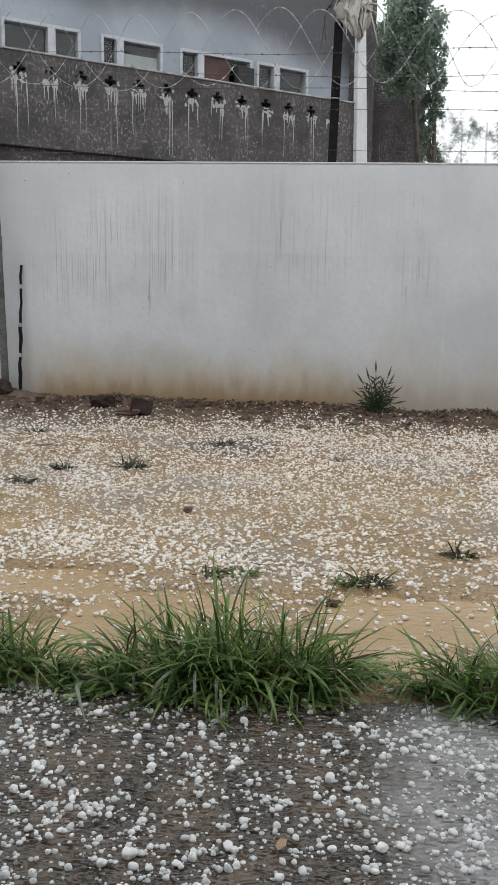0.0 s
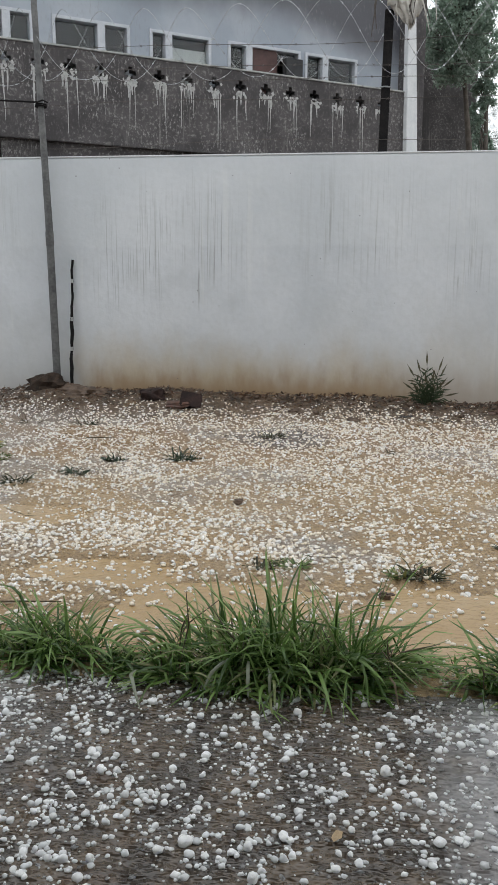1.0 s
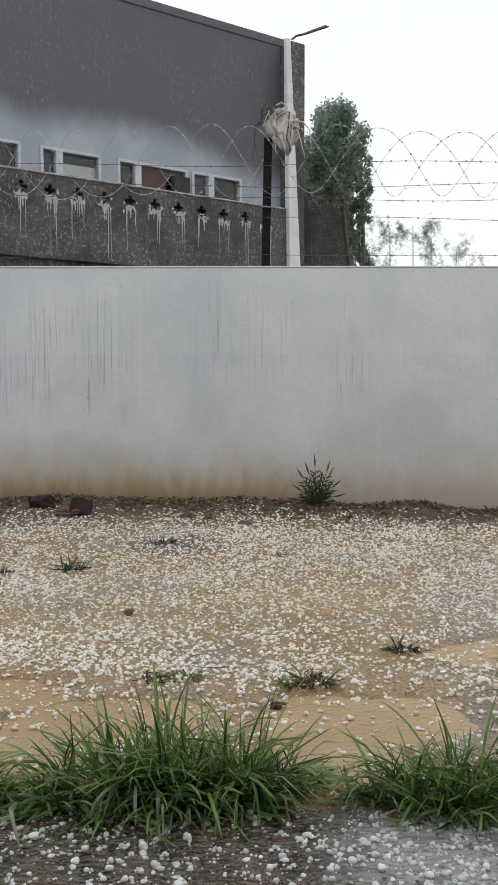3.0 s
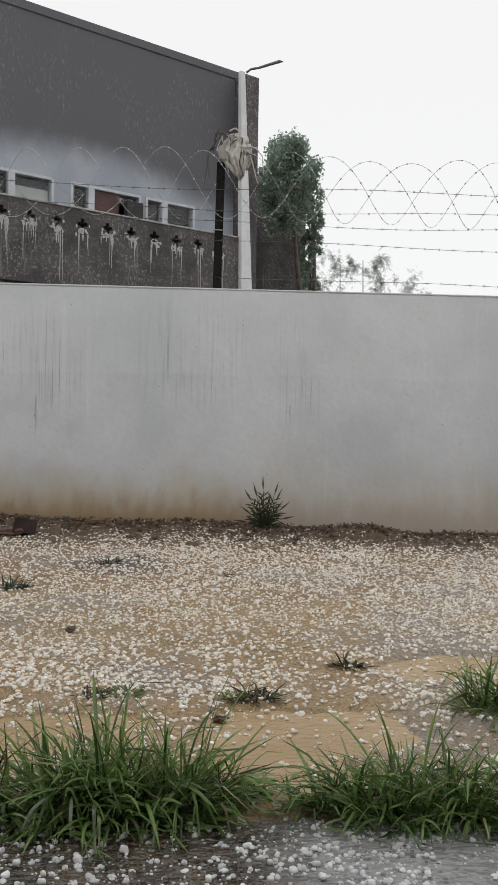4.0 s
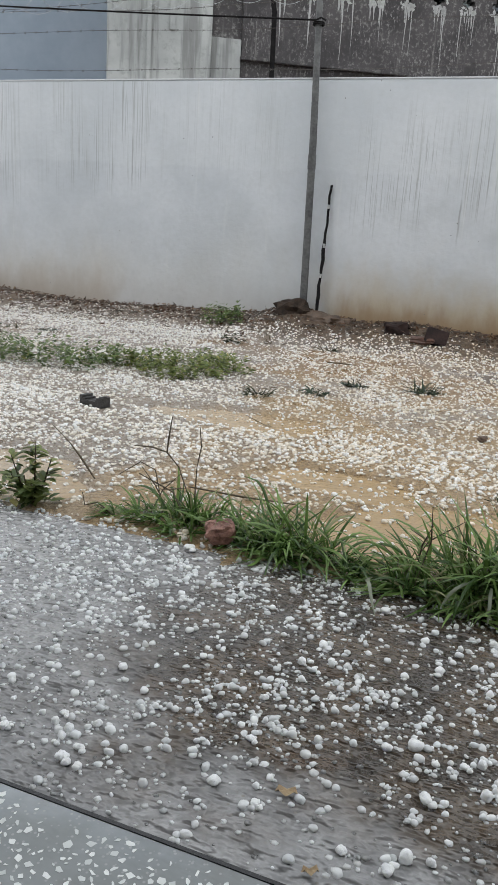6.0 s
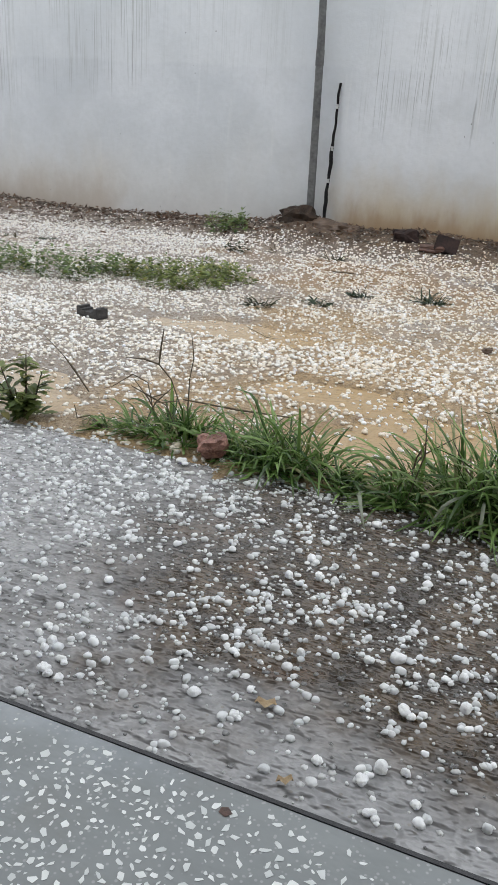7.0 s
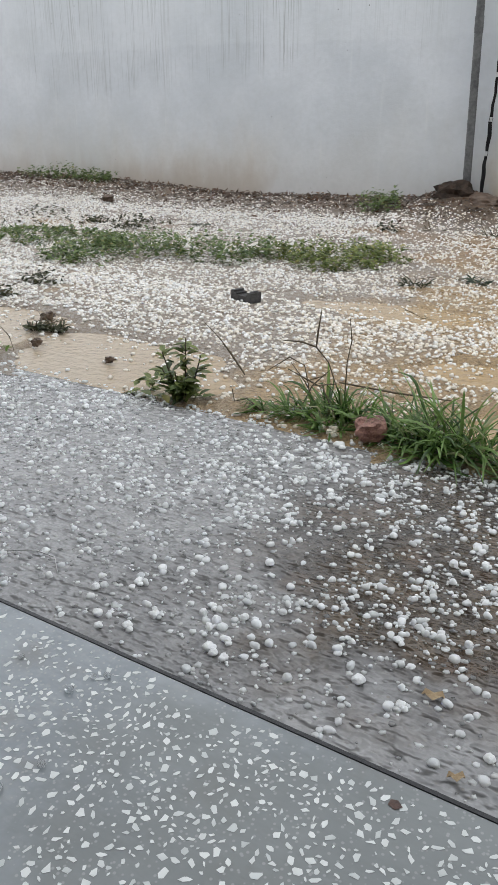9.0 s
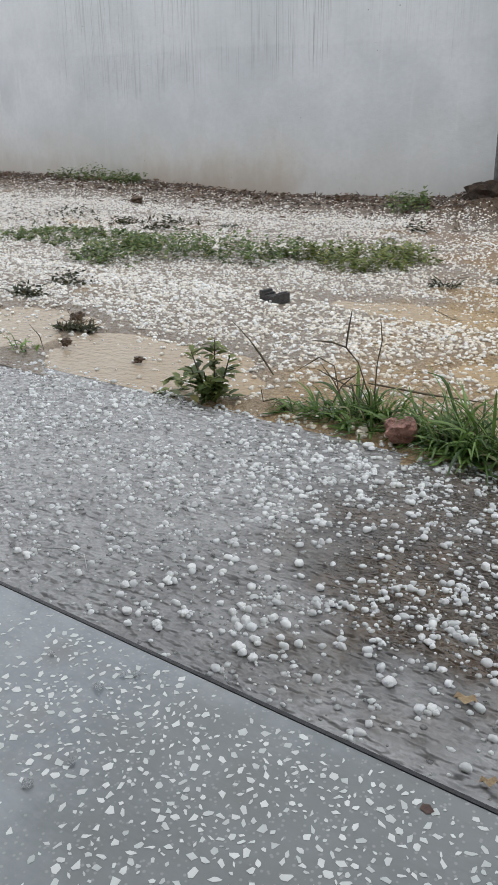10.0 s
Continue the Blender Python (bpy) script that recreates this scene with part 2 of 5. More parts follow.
def leaf_material(name, a, b, c, rough=0.4, glow=0.25):
    """Leaves in two greens and a dry tone; glow is the share of light that passes through them."""
    k = Nodes(name)
    r = k.random(True)
    base = k.mix(k.step(r, 0.0, 0.75), a, b)
    base = k.mix(k.step(r, 0.86, 0.96), base, c)
    base = k.mix(k.math("MULTIPLY", k.step(k.noise(30, 3), 0.45, 0.7), 0.4), base, a)
    k.done(base, rough, k.noise((60, 60, 20), 2), 0.002, 0.3)
    thin, both = k.add("ShaderNodeBsdfTranslucent"), k.add("ShaderNodeMixShader")
    k.put(thin.inputs[0], base)
    both.inputs[0].default_value = glow
    k.tree.links.new(k.bsdf.outputs[0], both.inputs[1])
    k.tree.links.new(thin.outputs[0], both.inputs[2])
    k.tree.links.new(both.outputs[0], k.tree.nodes["Material Output"].inputs[0])
    return k.mat


def dark_concrete_material():
    k = Nodes("mouldy_concrete")
    coarse, fine = k.noise(1.4, 5, 0.65), k.noise(19, 5, 0.7)
    base = k.mix(k.step(coarse, 0.35, 0.68), (0.050, 0.045, 0.047), (0.098, 0.090, 0.091))
    base = k.mix(k.math("MULTIPLY", k.step(fine, 0.50, 0.68), k.step(coarse, 0.36, 0.56)), base, (0.26, 0.25, 0.24))
    spots = k.math("MULTIPLY", k.step(k.noise((34, 34, 14), 5, 0.72), 0.55, 0.63), k.step(k.noise(1.5, 3), 0.42, 0.62))
    base = k.mix(spots, base, (0.36, 0.35, 0.34))
    runs = k.math("MULTIPLY", k.step(k.noise((16, 16, 0.8), 3), 0.58, 0.7), k.step(k.noise(0.8), 0.45, 0.6))
    base = k.mix(k.math("MULTIPLY", runs, 0.5), base, (0.26, 0.25, 0.24))
    return k.done(base, 0.75, fine, 0.012, 0.6)


def blue_wall_material():
    k = Nodes("pale_blue_limewash")
    z = k.axis(2)
    coarse = k.noise(1.3, 5)
    base = k.mix(k.step(coarse, 0.35, 0.68), (0.32, 0.36, 0.415), (0.40, 0.435, 0.485))
    base = k.mix(k.math("MULTIPLY", k.step(k.noise((9, 9, 0.8), 3), 0.58, 0.75), 0.3), base, (0.36, 0.39, 0.43))
    x = k.axis(0)
    soaked = k.math("ADD", z, k.math("MULTIPLY", k.math("SUBTRACT", k.noise((0.8, 0.8, 0.5), 5, 0.6), 0.5), 0.7))
    soaked = k.math("ADD", soaked, k.step(x, -2.2, -0.7, 0.0, 0.42))
    base = k.mix(k.step(soaked, 4.95, 5.55), base, (0.115, 0.117, 0.132))
    mould = k.math("MULTIPLY", k.step(k.noise((26, 26, 9), 5, 0.7), 0.53, 0.68), k.step(k.noise(1.1, 4), 0.38, 0.6))
    base = k.mix(k.math("MULTIPLY", mould, 0.55), base, (0.27, 0.275, 0.29))
    return k.done(base, 0.75, k.noise(25), 0.006, 0.4)


def pale_concrete_material():
    k = Nodes("rain_streaked_concrete")
    coarse = k.noise(1.6, 5)
    base = k.mix(k.step(coarse, 0.35, 0.68), (0.40, 0.41, 0.40), (0.54, 0.55, 0.53))
    runs = k.step(k.noise((6, 6, 0.5), 4, 0.65), 0.47, 0.66)
    base = k.mix(k.math("MULTIPLY", runs, 0.75), base, (0.19, 0.19, 0.185))
    base = k.mix(k.math("MULTIPLY", k.step(k.noise(9, 5, 0.7), 0.5, 0.68), 0.5), base, (0.27, 0.28, 0.265))
    return k.done(base, 0.7, k.noise(25), 0.008, 0.4)


def glass_material():
    k = Nodes("window_glass")
    return k.done((0.9, 0.93, 0.92), 0.04, Transmission_Weight=1.0, IOR=1.45)


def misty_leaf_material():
    k = Nodes("haze_faded_foliage")
    # mostly transparent leaves let the sky pale them, standing in for rain haze
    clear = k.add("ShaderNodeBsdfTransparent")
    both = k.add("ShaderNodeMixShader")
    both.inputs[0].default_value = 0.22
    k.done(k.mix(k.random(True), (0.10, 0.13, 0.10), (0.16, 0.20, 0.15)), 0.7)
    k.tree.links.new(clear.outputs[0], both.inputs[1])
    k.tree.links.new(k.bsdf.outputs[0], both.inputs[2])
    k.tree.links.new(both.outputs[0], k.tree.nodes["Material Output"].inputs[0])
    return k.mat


PLASTER, PAVING, SOIL, WATER = plaster_material(), paving_material(), soil_material(), muddy_water_material()
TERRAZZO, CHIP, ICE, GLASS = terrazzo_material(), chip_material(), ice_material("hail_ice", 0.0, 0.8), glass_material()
WHITE_ICE = ice_material("white_hail_ice", 0.0)
WET_ICE = ice_material("wet_hail_ice", 0.0, 0.20)
MUDDY_ICE = ice_material("muddy_hail_ice", 0.66)
DARK, BLUE, PALE = dark_concrete_material(), blue_wall_material(), pale_concrete_material()
GRASS = leaf_material("wet_grass", (0.048, 0.100, 0.024), (0.24, 0.37, 0.11), (0.32, 0.33, 0.16), 0.20, 0.32)
MUD_WEED = leaf_material("muddy_weed_leaf", (0.022, 0.026, 0.014), (0.075, 0.082, 0.038), (0.14, 0.10, 0.055), 0.7)
STRAW = leaf_material("dry_stalk", (0.06, 0.05, 0.03), (0.13, 0.10, 0.06), (0.20, 0.15, 0.09))
HERB = leaf_material("herb_leaf", (0.07, 0.11, 0.032), (0.20, 0.24, 0.075), (0.30, 0.27, 0.10))
WEED = leaf_material("weed_leaf", (0.09, 0.13, 0.035), (0.24, 0.28, 0.08), (0.38, 0.34, 0.11))
# greens paler than real leaves: rain haze is put into the colour
TREE = leaf_material("hazy_tree_leaf", (0.21, 0.28, 0.22), (0.36, 0.46, 0.38), (0.50, 0.56, 0.51), 0.3, 0.6)
SPIKE = leaf_material("spiky_leaf", (0.018, 0.035, 0.018), (0.045, 0.07, 0.035), (0.10, 0.09, 0.05))
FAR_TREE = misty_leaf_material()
BARK = simple("bark", (0.06, 0.05, 0.04), (0.14, 0.12, 0.10), 9)
STEEL = simple("galvanised_steel", (0.20, 0.21, 0.22), (0.36, 0.37, 0.38), 9, 0.45, 0.002, 0.5)
WIRE = simple("bright_galvanised_wire", (0.34, 0.35, 0.37), (0.55, 0.57, 0.59), 25, 0.4, 0.001, 0.3)
PIPE = simple("weathered_pipe", (0.055, 0.056, 0.058), (0.17, 0.17, 0.168), 7, 0.5, 0.003, 0.3)
BLACK = simple("black_painted_iron", (0.006, 0.006, 0.007), (0.022, 0.020, 0.020), 12, 0.8, Specular_IOR_Level=0.12)
RUST = simple("rusty_wire", (0.05, 0.045, 0.04), (0.14, 0.12, 0.11), 20, 0.5, 0.001, 0.6)
BRICK = simple("broken_red_brick", (0.10, 0.035, 0.025), (0.52, 0.28, 0.22), 42, 0.45, 0.006)
BRICK_DARK = simple("dirty_wet_brick", (0.06, 0.035, 0.028), (0.14, 0.07, 0.05), 18, 0.45, 0.006)
CHAR = simple("black_wet_block", (0.018, 0.017, 0.017), (0.06, 0.057, 0.055), 22, 0.4, 0.006)
TAR = simple("sodden_dark_lump", (0.012, 0.009, 0.007), (0.055, 0.036, 0.025), 18, 0.75, 0.012, Specular_IOR_Level=0.2)
SODDEN_BRICK = simple("sodden_brick", (0.012, 0.009, 0.009), (0.045, 0.026, 0.022), 14, 0.7, 0.006, Specular_IOR_Level=0.2)
DARK_WEED = leaf_material("dark_weed_leaf", (0.055, 0.095, 0.028), (0.17, 0.235, 0.07), (0.28, 0.27, 0.10))
LIME = simple("lime_bloom", (0.36, 0.36, 0.355), (0.58, 0.58, 0.57), 30, 0.8)
WHITE = simple("white_paint", (0.62, 0.64, 0.66), (0.76, 0.77, 0.78), 5, 0.6)
FRAME = simple("white_window_paint", (0.44, 0.47, 0.51), (0.58, 0.60, 0.64), 7, 0.5)
MAROON = simple("maroon_board", (0.05, 0.022, 0.02), (0.10, 0.045, 0.04), 5, 0.5)
CURTAIN = simple("white_curtain", (0.62, 0.64, 0.65), (0.75, 0.76, 0.76), 14, 0.8)
# near black, so the inner wall carries the unlit rooms' dimness as colour
DIM = simple("dim_room", (0.028, 0.029, 0.031), (0.055, 0.055, 0.058), 3, 0.8)
TARP = simple("torn_sack", (0.36, 0.34, 0.31), (0.58, 0.56, 0.52), 5, 0.6, 0.006)
DIRT = simple("dark_wet_dirt", (0.055, 0.035, 0.024), (0.13, 0.085, 0.055), 14, 0.5, 0.012)
TRIM = simple("black_edge_strip", (0.012, 0.012, 0.014), (0.04, 0.04, 0.045), 30, 0.3)
DEADLEAF = simple("fallen_leaf", (0.30, 0.20, 0.10), (0.50, 0.38, 0.22), 40, 0.4, 0.002)
ROOFING = simple("plain_render", (0.45, 0.45, 0.44), (0.56, 0.56, 0.55), 3, 0.8)


# ---- mesh helpers ----
rng = np.random.default_rng(7)


def mesh_from(name, verts, faces, material, smooth=False):
    me = bpy.data.meshes.new(name)
    me.from_pydata([tuple(v) for v in verts], [], [tuple(f) for f in faces])
    me.materials.append(material)
    if smooth:
        me.shade_smooth()
    return me


def fast_mesh(name, verts, faces, material, smooth=False):
    """verts (n, 3) and triangles or quads (m, k) as arrays."""
    me = bpy.data.meshes.new(name)
    verts, faces = np.asarray(verts, np.float32), np.asarray(faces, np.int32)
    k = faces.shape[1]
    me.vertices.add(len(verts))
    me.vertices.foreach_set("co", verts.ravel())
    me.loops.add(faces.size)
    me.loops.foreach_set("vertex_index", faces.ravel())
    me.polygons.add(len(faces))
    me.polygons.foreach_set("loop_start", np.arange(0, faces.size, k, dtype=np.int32))
    me.materials.append(material)
    me.update(calc_edges=True)
    me.validate()
    if smooth:
        me.shade_smooth()
    return me


def part(name, me, parent=None, label="", at=None):
    ob = new(name, me)
    if at is not None:
        ob.matrix_local = at
    if parent is not None:
        ob.parent = parent
    if label:
        tagged(ob, label)
    return ob


def thing(name, label, category, at=None, me=None, group="", kind=""):
    ob = new(name, me)
    if at is not None:
        ob.matrix_world = at
    return tagged(ob, label, category, group, kind)


def box_bm(bm, lo, hi):
    m = Matrix.Translation([(a + b) / 2 for a, b in zip(lo, hi)]) @ Matrix.Diagonal([b - a for a, b in zip(lo, hi)] + [1])
    return bmesh.ops.create_cube(bm, size=1, matrix=m)["verts"]


def boxes(name, spans, material, bevel=0.0):
    bm = bmesh.new()
    for lo, hi in spans:
        box_bm(bm, lo, hi)
    if bevel:
        bmesh.ops.bevel(bm, geom=bm.edges[:], offset=bevel, segments=2, affect="EDGES")
    me = bpy.data.meshes.new(name)
    bm.to_mesh(me)
    bm.free()
    me.materials.append(material)
    return me


def tube(path, radius, sides=6):
    """verts and quads of a tube along a path; radius may be a list."""
    path = np.asarray(path, float)
    n = len(path)
    rad = np.broadcast_to(np.asarray(radius, float), (n,))
    tan = np.gradient(path, axis=0)
    tan /= np.linalg.norm(tan, axis=1)[:, None] + 1e-9
    ref = np.where(np.abs(tan[:, 2:3]) > 0.9, np.array([[1.0, 0, 0]]), np.array([[0, 0, 1.0]]))
    u = np.cross(tan, ref)
    u /= np.linalg.norm(u, axis=1)[:, None] + 1e-9
    v = np.cross(tan, u)
    a = np.linspace(0, 2 * np.pi, sides, endpoint=False)
    ring = path[:, None] + rad[:, None, None] * (np.cos(a)[None, :, None] * u[:, None] + np.sin(a)[None, :, None] * v[:, None])
    i, j = np.meshgrid(np.arange(n - 1), np.arange(sides), indexing="ij")
    jj = (j + 1) % sides
    quads = np.stack([i * sides + j, i * sides + jj, (i + 1) * sides + jj, (i + 1) * sides + j], -1).reshape(-1, 4)
    return ring.reshape(-1, 3), quads


def joined(pieces):
    vs, fs, n = [], [], 0
    for v, f in pieces:
        vs.append(v)
        fs.append(np.asarray(f) + n)
        n += len(v)
    return np.concatenate(vs), np.concatenate(fs)


def tube_mesh(name, path, radius, material, sides=8, smooth=True):
    return fast_mesh(name, *tube(path, radius, sides), material, smooth)


def holed_wall(name, xs, zs, gone, y0, y1, material):
    """A wall of cells between the breaks xs and zs, with the cells where gone(x, z) left open right through."""
    xs, zs = sorted(set(xs)), sorted(set(zs))
    full = {(i, j) for i in range(len(xs) - 1) for j in range(len(zs) - 1) if not gone((xs[i] + xs[i + 1]) / 2, (zs[j] + zs[j + 1]) / 2)}
    bm = bmesh.new()
    seen = {}

    def v(x, y, z):
        key = (round(x, 4), round(y, 4), round(z, 4))
        if key not in seen:
            seen[key] = bm.verts.new(key)
        return seen[key]

    for i, j in full:
        a, b, c, d = xs[i], xs[i + 1], zs[j], zs[j + 1]
        bm.faces.new([v(a, y0, c), v(b, y0, c), v(b, y0, d), v(a, y0, d)])
        bm.faces.new([v(a, y1, d), v(b, y1, d), v(b, y1, c), v(a, y1, c)])
        for near, quad in (((i - 1, j), ((a, c), (a, d))), ((i + 1, j), ((b, d), (b, c))), ((i, j - 1), ((b, c), (a, c))), ((i, j + 1), ((a, d), (b, d)))):
            if near not in full:
                (p, q), (r, s) = quad
                bm.faces.new([v(p, y0, q), v(r, y0, s), v(r, y1, s), v(p, y1, q)])
    bmesh.ops.recalc_face_normals(bm, faces=bm.faces[:])
    me = bpy.data.meshes.new(name)
    bm.to_mesh(me)
    bm.free()
    me.materials.append(material)
    return me


def rock_mesh(name, size, seed, material, rough=0.25, detail=3, square=0.55):
    bm = bmesh.new()
    bmesh.ops.create_icosphere(bm, subdivisions=detail, radius=1)
    for v in bm.verts:
        c = v.co.normalized()
        box = c / max(abs(c.x), abs(c.y), abs(c.z))
        p = c.lerp(box, square) * (1 + rough * noise.noise(c * 1.7 + Vector((seed * 3.1, seed, 0))) + rough * 0.4 * noise.noise(c * 5 + Vector((seed, 0, 9))))
        v.co = (p.x * size[0] / 2, p.y * size[1] / 2, p.z * size[2] / 2)
    me = bpy.data.meshes.new(name)
    bm.to_mesh(me)
    bm.free()
    me.materials.append(material)
    return me


def value_noise(x, y, scale, seed):
    out = np.zeros(np.shape(x))
    g = np.random.default_rng(seed).random((64, 64))
    amp, total = 1.0, 0.0
    for octave in range(4):
        u, v = np.asarray(x) * scale * 2 ** octave + 17.3 * octave, np.asarray(y) * scale * 2 ** octave + 5.1 * octave
        i, j = np.floor(u).astype(int), np.floor(v).astype(int)
        fu, fv = u - i, v - j
        fu, fv = fu * fu * (3 - 2 * fu), fv * fv * (3 - 2 * fv)
        a, b = g[i % 64, j % 64], g[(i + 1) % 64, j % 64]
        c, d = g[i % 64, (j + 1) % 64], g[(i + 1) % 64, (j + 1) % 64]
        out = out + amp * ((a * (1 - fu) + b * fu) * (1 - fv) + (c * (1 - fu) + d * fu) * fv)
        total += amp
        amp *= 0.5
    return out / total


def smooth01(v, lo, hi):
    t = np.clip((np.asarray(v, float) - lo) / (np.asarray(hi, float) - np.asarray(lo, float)), 0, 1)
    return t * t * (3 - 2 * t)


# ---- the plan ----
WALL_Y, WALL_TOP = 7.6, 2.2
SLAB_EDGE, FLOOR_EDGE = 2.58, 1.41
POOLS = [(0.98, 3.18, 0.62, 0.30), (0.22, 3.22, 0.50, 0.26), (-0.42, 3.45, 0.50, 0.20), (-1.15, 4.22, 0.55, 0.24), (-1.95, 3.0, 0.62, 0.20),
         (-2.6, 3.15, 0.5, 0.18), (1.9, 3.9, 0.6, 0.25), (-1.75, 2.78, 0.75, 0.24), (-2.75, 2.85, 0.75, 0.30), (0.86, 2.90, 0.36, 0.24), (-0.12, 2.92, 0.36, 0.24)]
POOL_Z = 0.0015


def pool_near(x, y):
    """1 in a pool's middle, fading out well past its rim."""
    wob = (value_noise(x, y, 2.2, 3) - 0.5) * 0.9
    best = np.zeros(np.shape(x))
    for px, py, rx, ry in POOLS:
        best = np.maximum(best, 1 - smooth01(np.hypot((x - px) / rx, (y - py) / ry) + wob, 0.35, 1.55))
    return best


def pool_depth(x, y):
    """How far inside a pool a place lies: 1 in its middle, 0 at its rim and outside."""
    wob = (value_noise(x, y, 2.2, 3) - 0.5) * 0.9
    best = np.zeros(np.shape(x))
    for px, py, rx, ry in POOLS:
        r = np.hypot((x - px) / rx, (y - py) / ry) + wob
        best = np.maximum(best, 1 - smooth01(r, 0.55, 1.0))
    return best


def yard_z(x, y):
    wall_rise = 0.165 - 0.10 * smooth01(x, 0.6, 2.6) - 0.06 * np.exp(-(((x + 4.3) / 1.1) ** 2))
    z = 0.018 + 0.020 * (value_noise(x, y, 1.3, 5) - 0.5) + 0.012 * (value_noise(x, y, 9, 6) - 0.5)
    z = z + wall_rise * (0.45 * smooth01(y, 4.6, 6.9) + 0.55 * smooth01(y, 6.6, 7.5))
    z = z + 0.035 * smooth01(y, 6.6, 7.2) * (value_noise(x, y, 3.1, 8) - 0.4)
    z = z + 0.09 * np.exp(-(((x + 2.05) / 0.30) ** 2 + ((y - 7.45) / 0.22) ** 2))
    z = z + 0.05 * np.exp(-(((x + 1.0) / 0.35) ** 2 + ((y - 7.35) / 0.2) ** 2))
    z = z + 0.06 * np.exp(-(((x - 2.1) / 0.35) ** 2 + ((y - 7.4) / 0.2) ** 2))
    z = z - 0.035 * pool_depth(x, y)
    return z - 0.02 * smooth01(y, SLAB_EDGE + 0.12, SLAB_EDGE - 0.02)


def grid_mesh(name, x0, x1, y0, y1, step, height, material):
    xs, ys = np.arange(x0, x1 + step / 2, step), np.arange(y0, y1 + step / 2, step)
    gx, gy = np.meshgrid(xs, ys, indexing="ij")
    verts = np.stack([gx, gy, height(gx, gy)], -1).reshape(-1, 3)
    n = len(ys)
    i, j = np.meshgrid(np.arange(len(xs) - 1), np.arange(n - 1), indexing="ij")
    a = i * n + j
    return fast_mesh(name, verts, np.stack([a, a + n, a + n + 1, a + 1], -1).reshape(-1, 4), material, True)


# ---- the large structure ----
far_ground = boxes("ground", [((-400, -400, -0.30), (400, 400, -0.12))], SOIL)
thing("ground", "bare sandy soil reaching to the horizon", "ground", me=far_ground, kind="structure")
thing("yard_ground", "wet sandy yard soil with muddy hollows", "ground", me=grid_mesh("yard_ground", -11.0, 7.0, 2.5, 7.62, 0.035, yard_z, SOIL), kind="structure")
slab = boxes("pavement", [((-12, FLOOR_EDGE + 0.006, -0.12), (8, SLAB_EDGE, 0.0))], PAVING)
thing("pavement", "wet grey concrete paving strip stained with brown silt", "pavement", me=slab, kind="structure")
wall = boxes("wall_north", [((-16, WALL_Y, -0.12), (12, WALL_Y + 0.2, WALL_TOP))], PLASTER, 0.008)
thing("wall_north", "pale grey plastered boundary wall, streaked, mud splashed along its foot", "wall", me=wall, kind="structure")
cap = boxes("trim", [((-16, WALL_Y - 0.002, WALL_TOP + 0.001), (12, WALL_Y + 0.202, WALL_TOP + 0.014))], WHITE, 0.004)
thing("trim", "thin white rendered edge on top of the boundary wall", "wall trim", me=cap, kind="structure")
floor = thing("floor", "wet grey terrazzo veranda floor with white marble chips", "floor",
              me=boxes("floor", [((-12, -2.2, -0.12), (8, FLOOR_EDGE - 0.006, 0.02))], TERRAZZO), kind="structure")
thing("floor_trim", "black edging strip along the terrazzo floor", "floor trim", me=boxes("floor_trim", [((-12, FLOOR_EDGE - 0.006, -0.1), (8, FLOOR_EDGE + 0.006, 0.021))], TRIM, 0.002), kind="structure")
thing("wall_south", "plain rendered house wall behind the veranda", "wall", me=boxes("wall_south", [((-12, -2.4, -0.1), (8, -2.2, 3.3))], ROOFING), kind="structure")
thing("ceiling", "plain rendered veranda roof slab", "ceiling", me=boxes("ceiling", [((-12, -2.4, 3.3), (8, 0.75, 3.45))], ROOFING), kind="structure")


def pool_mesh():
    xs, ys = np.arange(-4.0, 3.2, 0.03), np.arange(2.577, 6.3, 0.03)
    gx, gy = np.meshgrid(xs, ys, indexing="ij")
    wet = pool_depth(gx, gy) > 0.02
    n = len(ys)
    i, j = np.nonzero(wet[:-1, :-1] & wet[1:, :-1] & wet[:-1, 1:] & wet[1:, 1:])
    a = i * n + j
    verts = np.stack([gx, gy, np.full(gx.shape, POOL_Z)], -1).reshape(-1, 3)
    return fast_mesh("water", verts, np.stack([a, a + n, a + n + 1, a + 1], -1), WATER, True)


thing("water", "shallow tan muddy puddles lying in the yard's hollows", "puddle", me=pool_mesh(), kind="structure")


# ---- the house beyond the wall ----
HOUSE = Matrix.Translation((1.47, 15.18, 0)) @ pose(0, 0, 0, 0, 0, 34.0)
HOLES = [-0.52 - 0.432 * i for i in range(16)]
HOLE_Z = 4.05


def cross_hole(s, z):
    for h in HOLES:
        if abs(s - h) < 0.085 and abs(z - HOLE_Z) < 0.03 or abs(s - h) < 0.032 and abs(z - HOLE_Z) < 0.085:
            return True
    return False


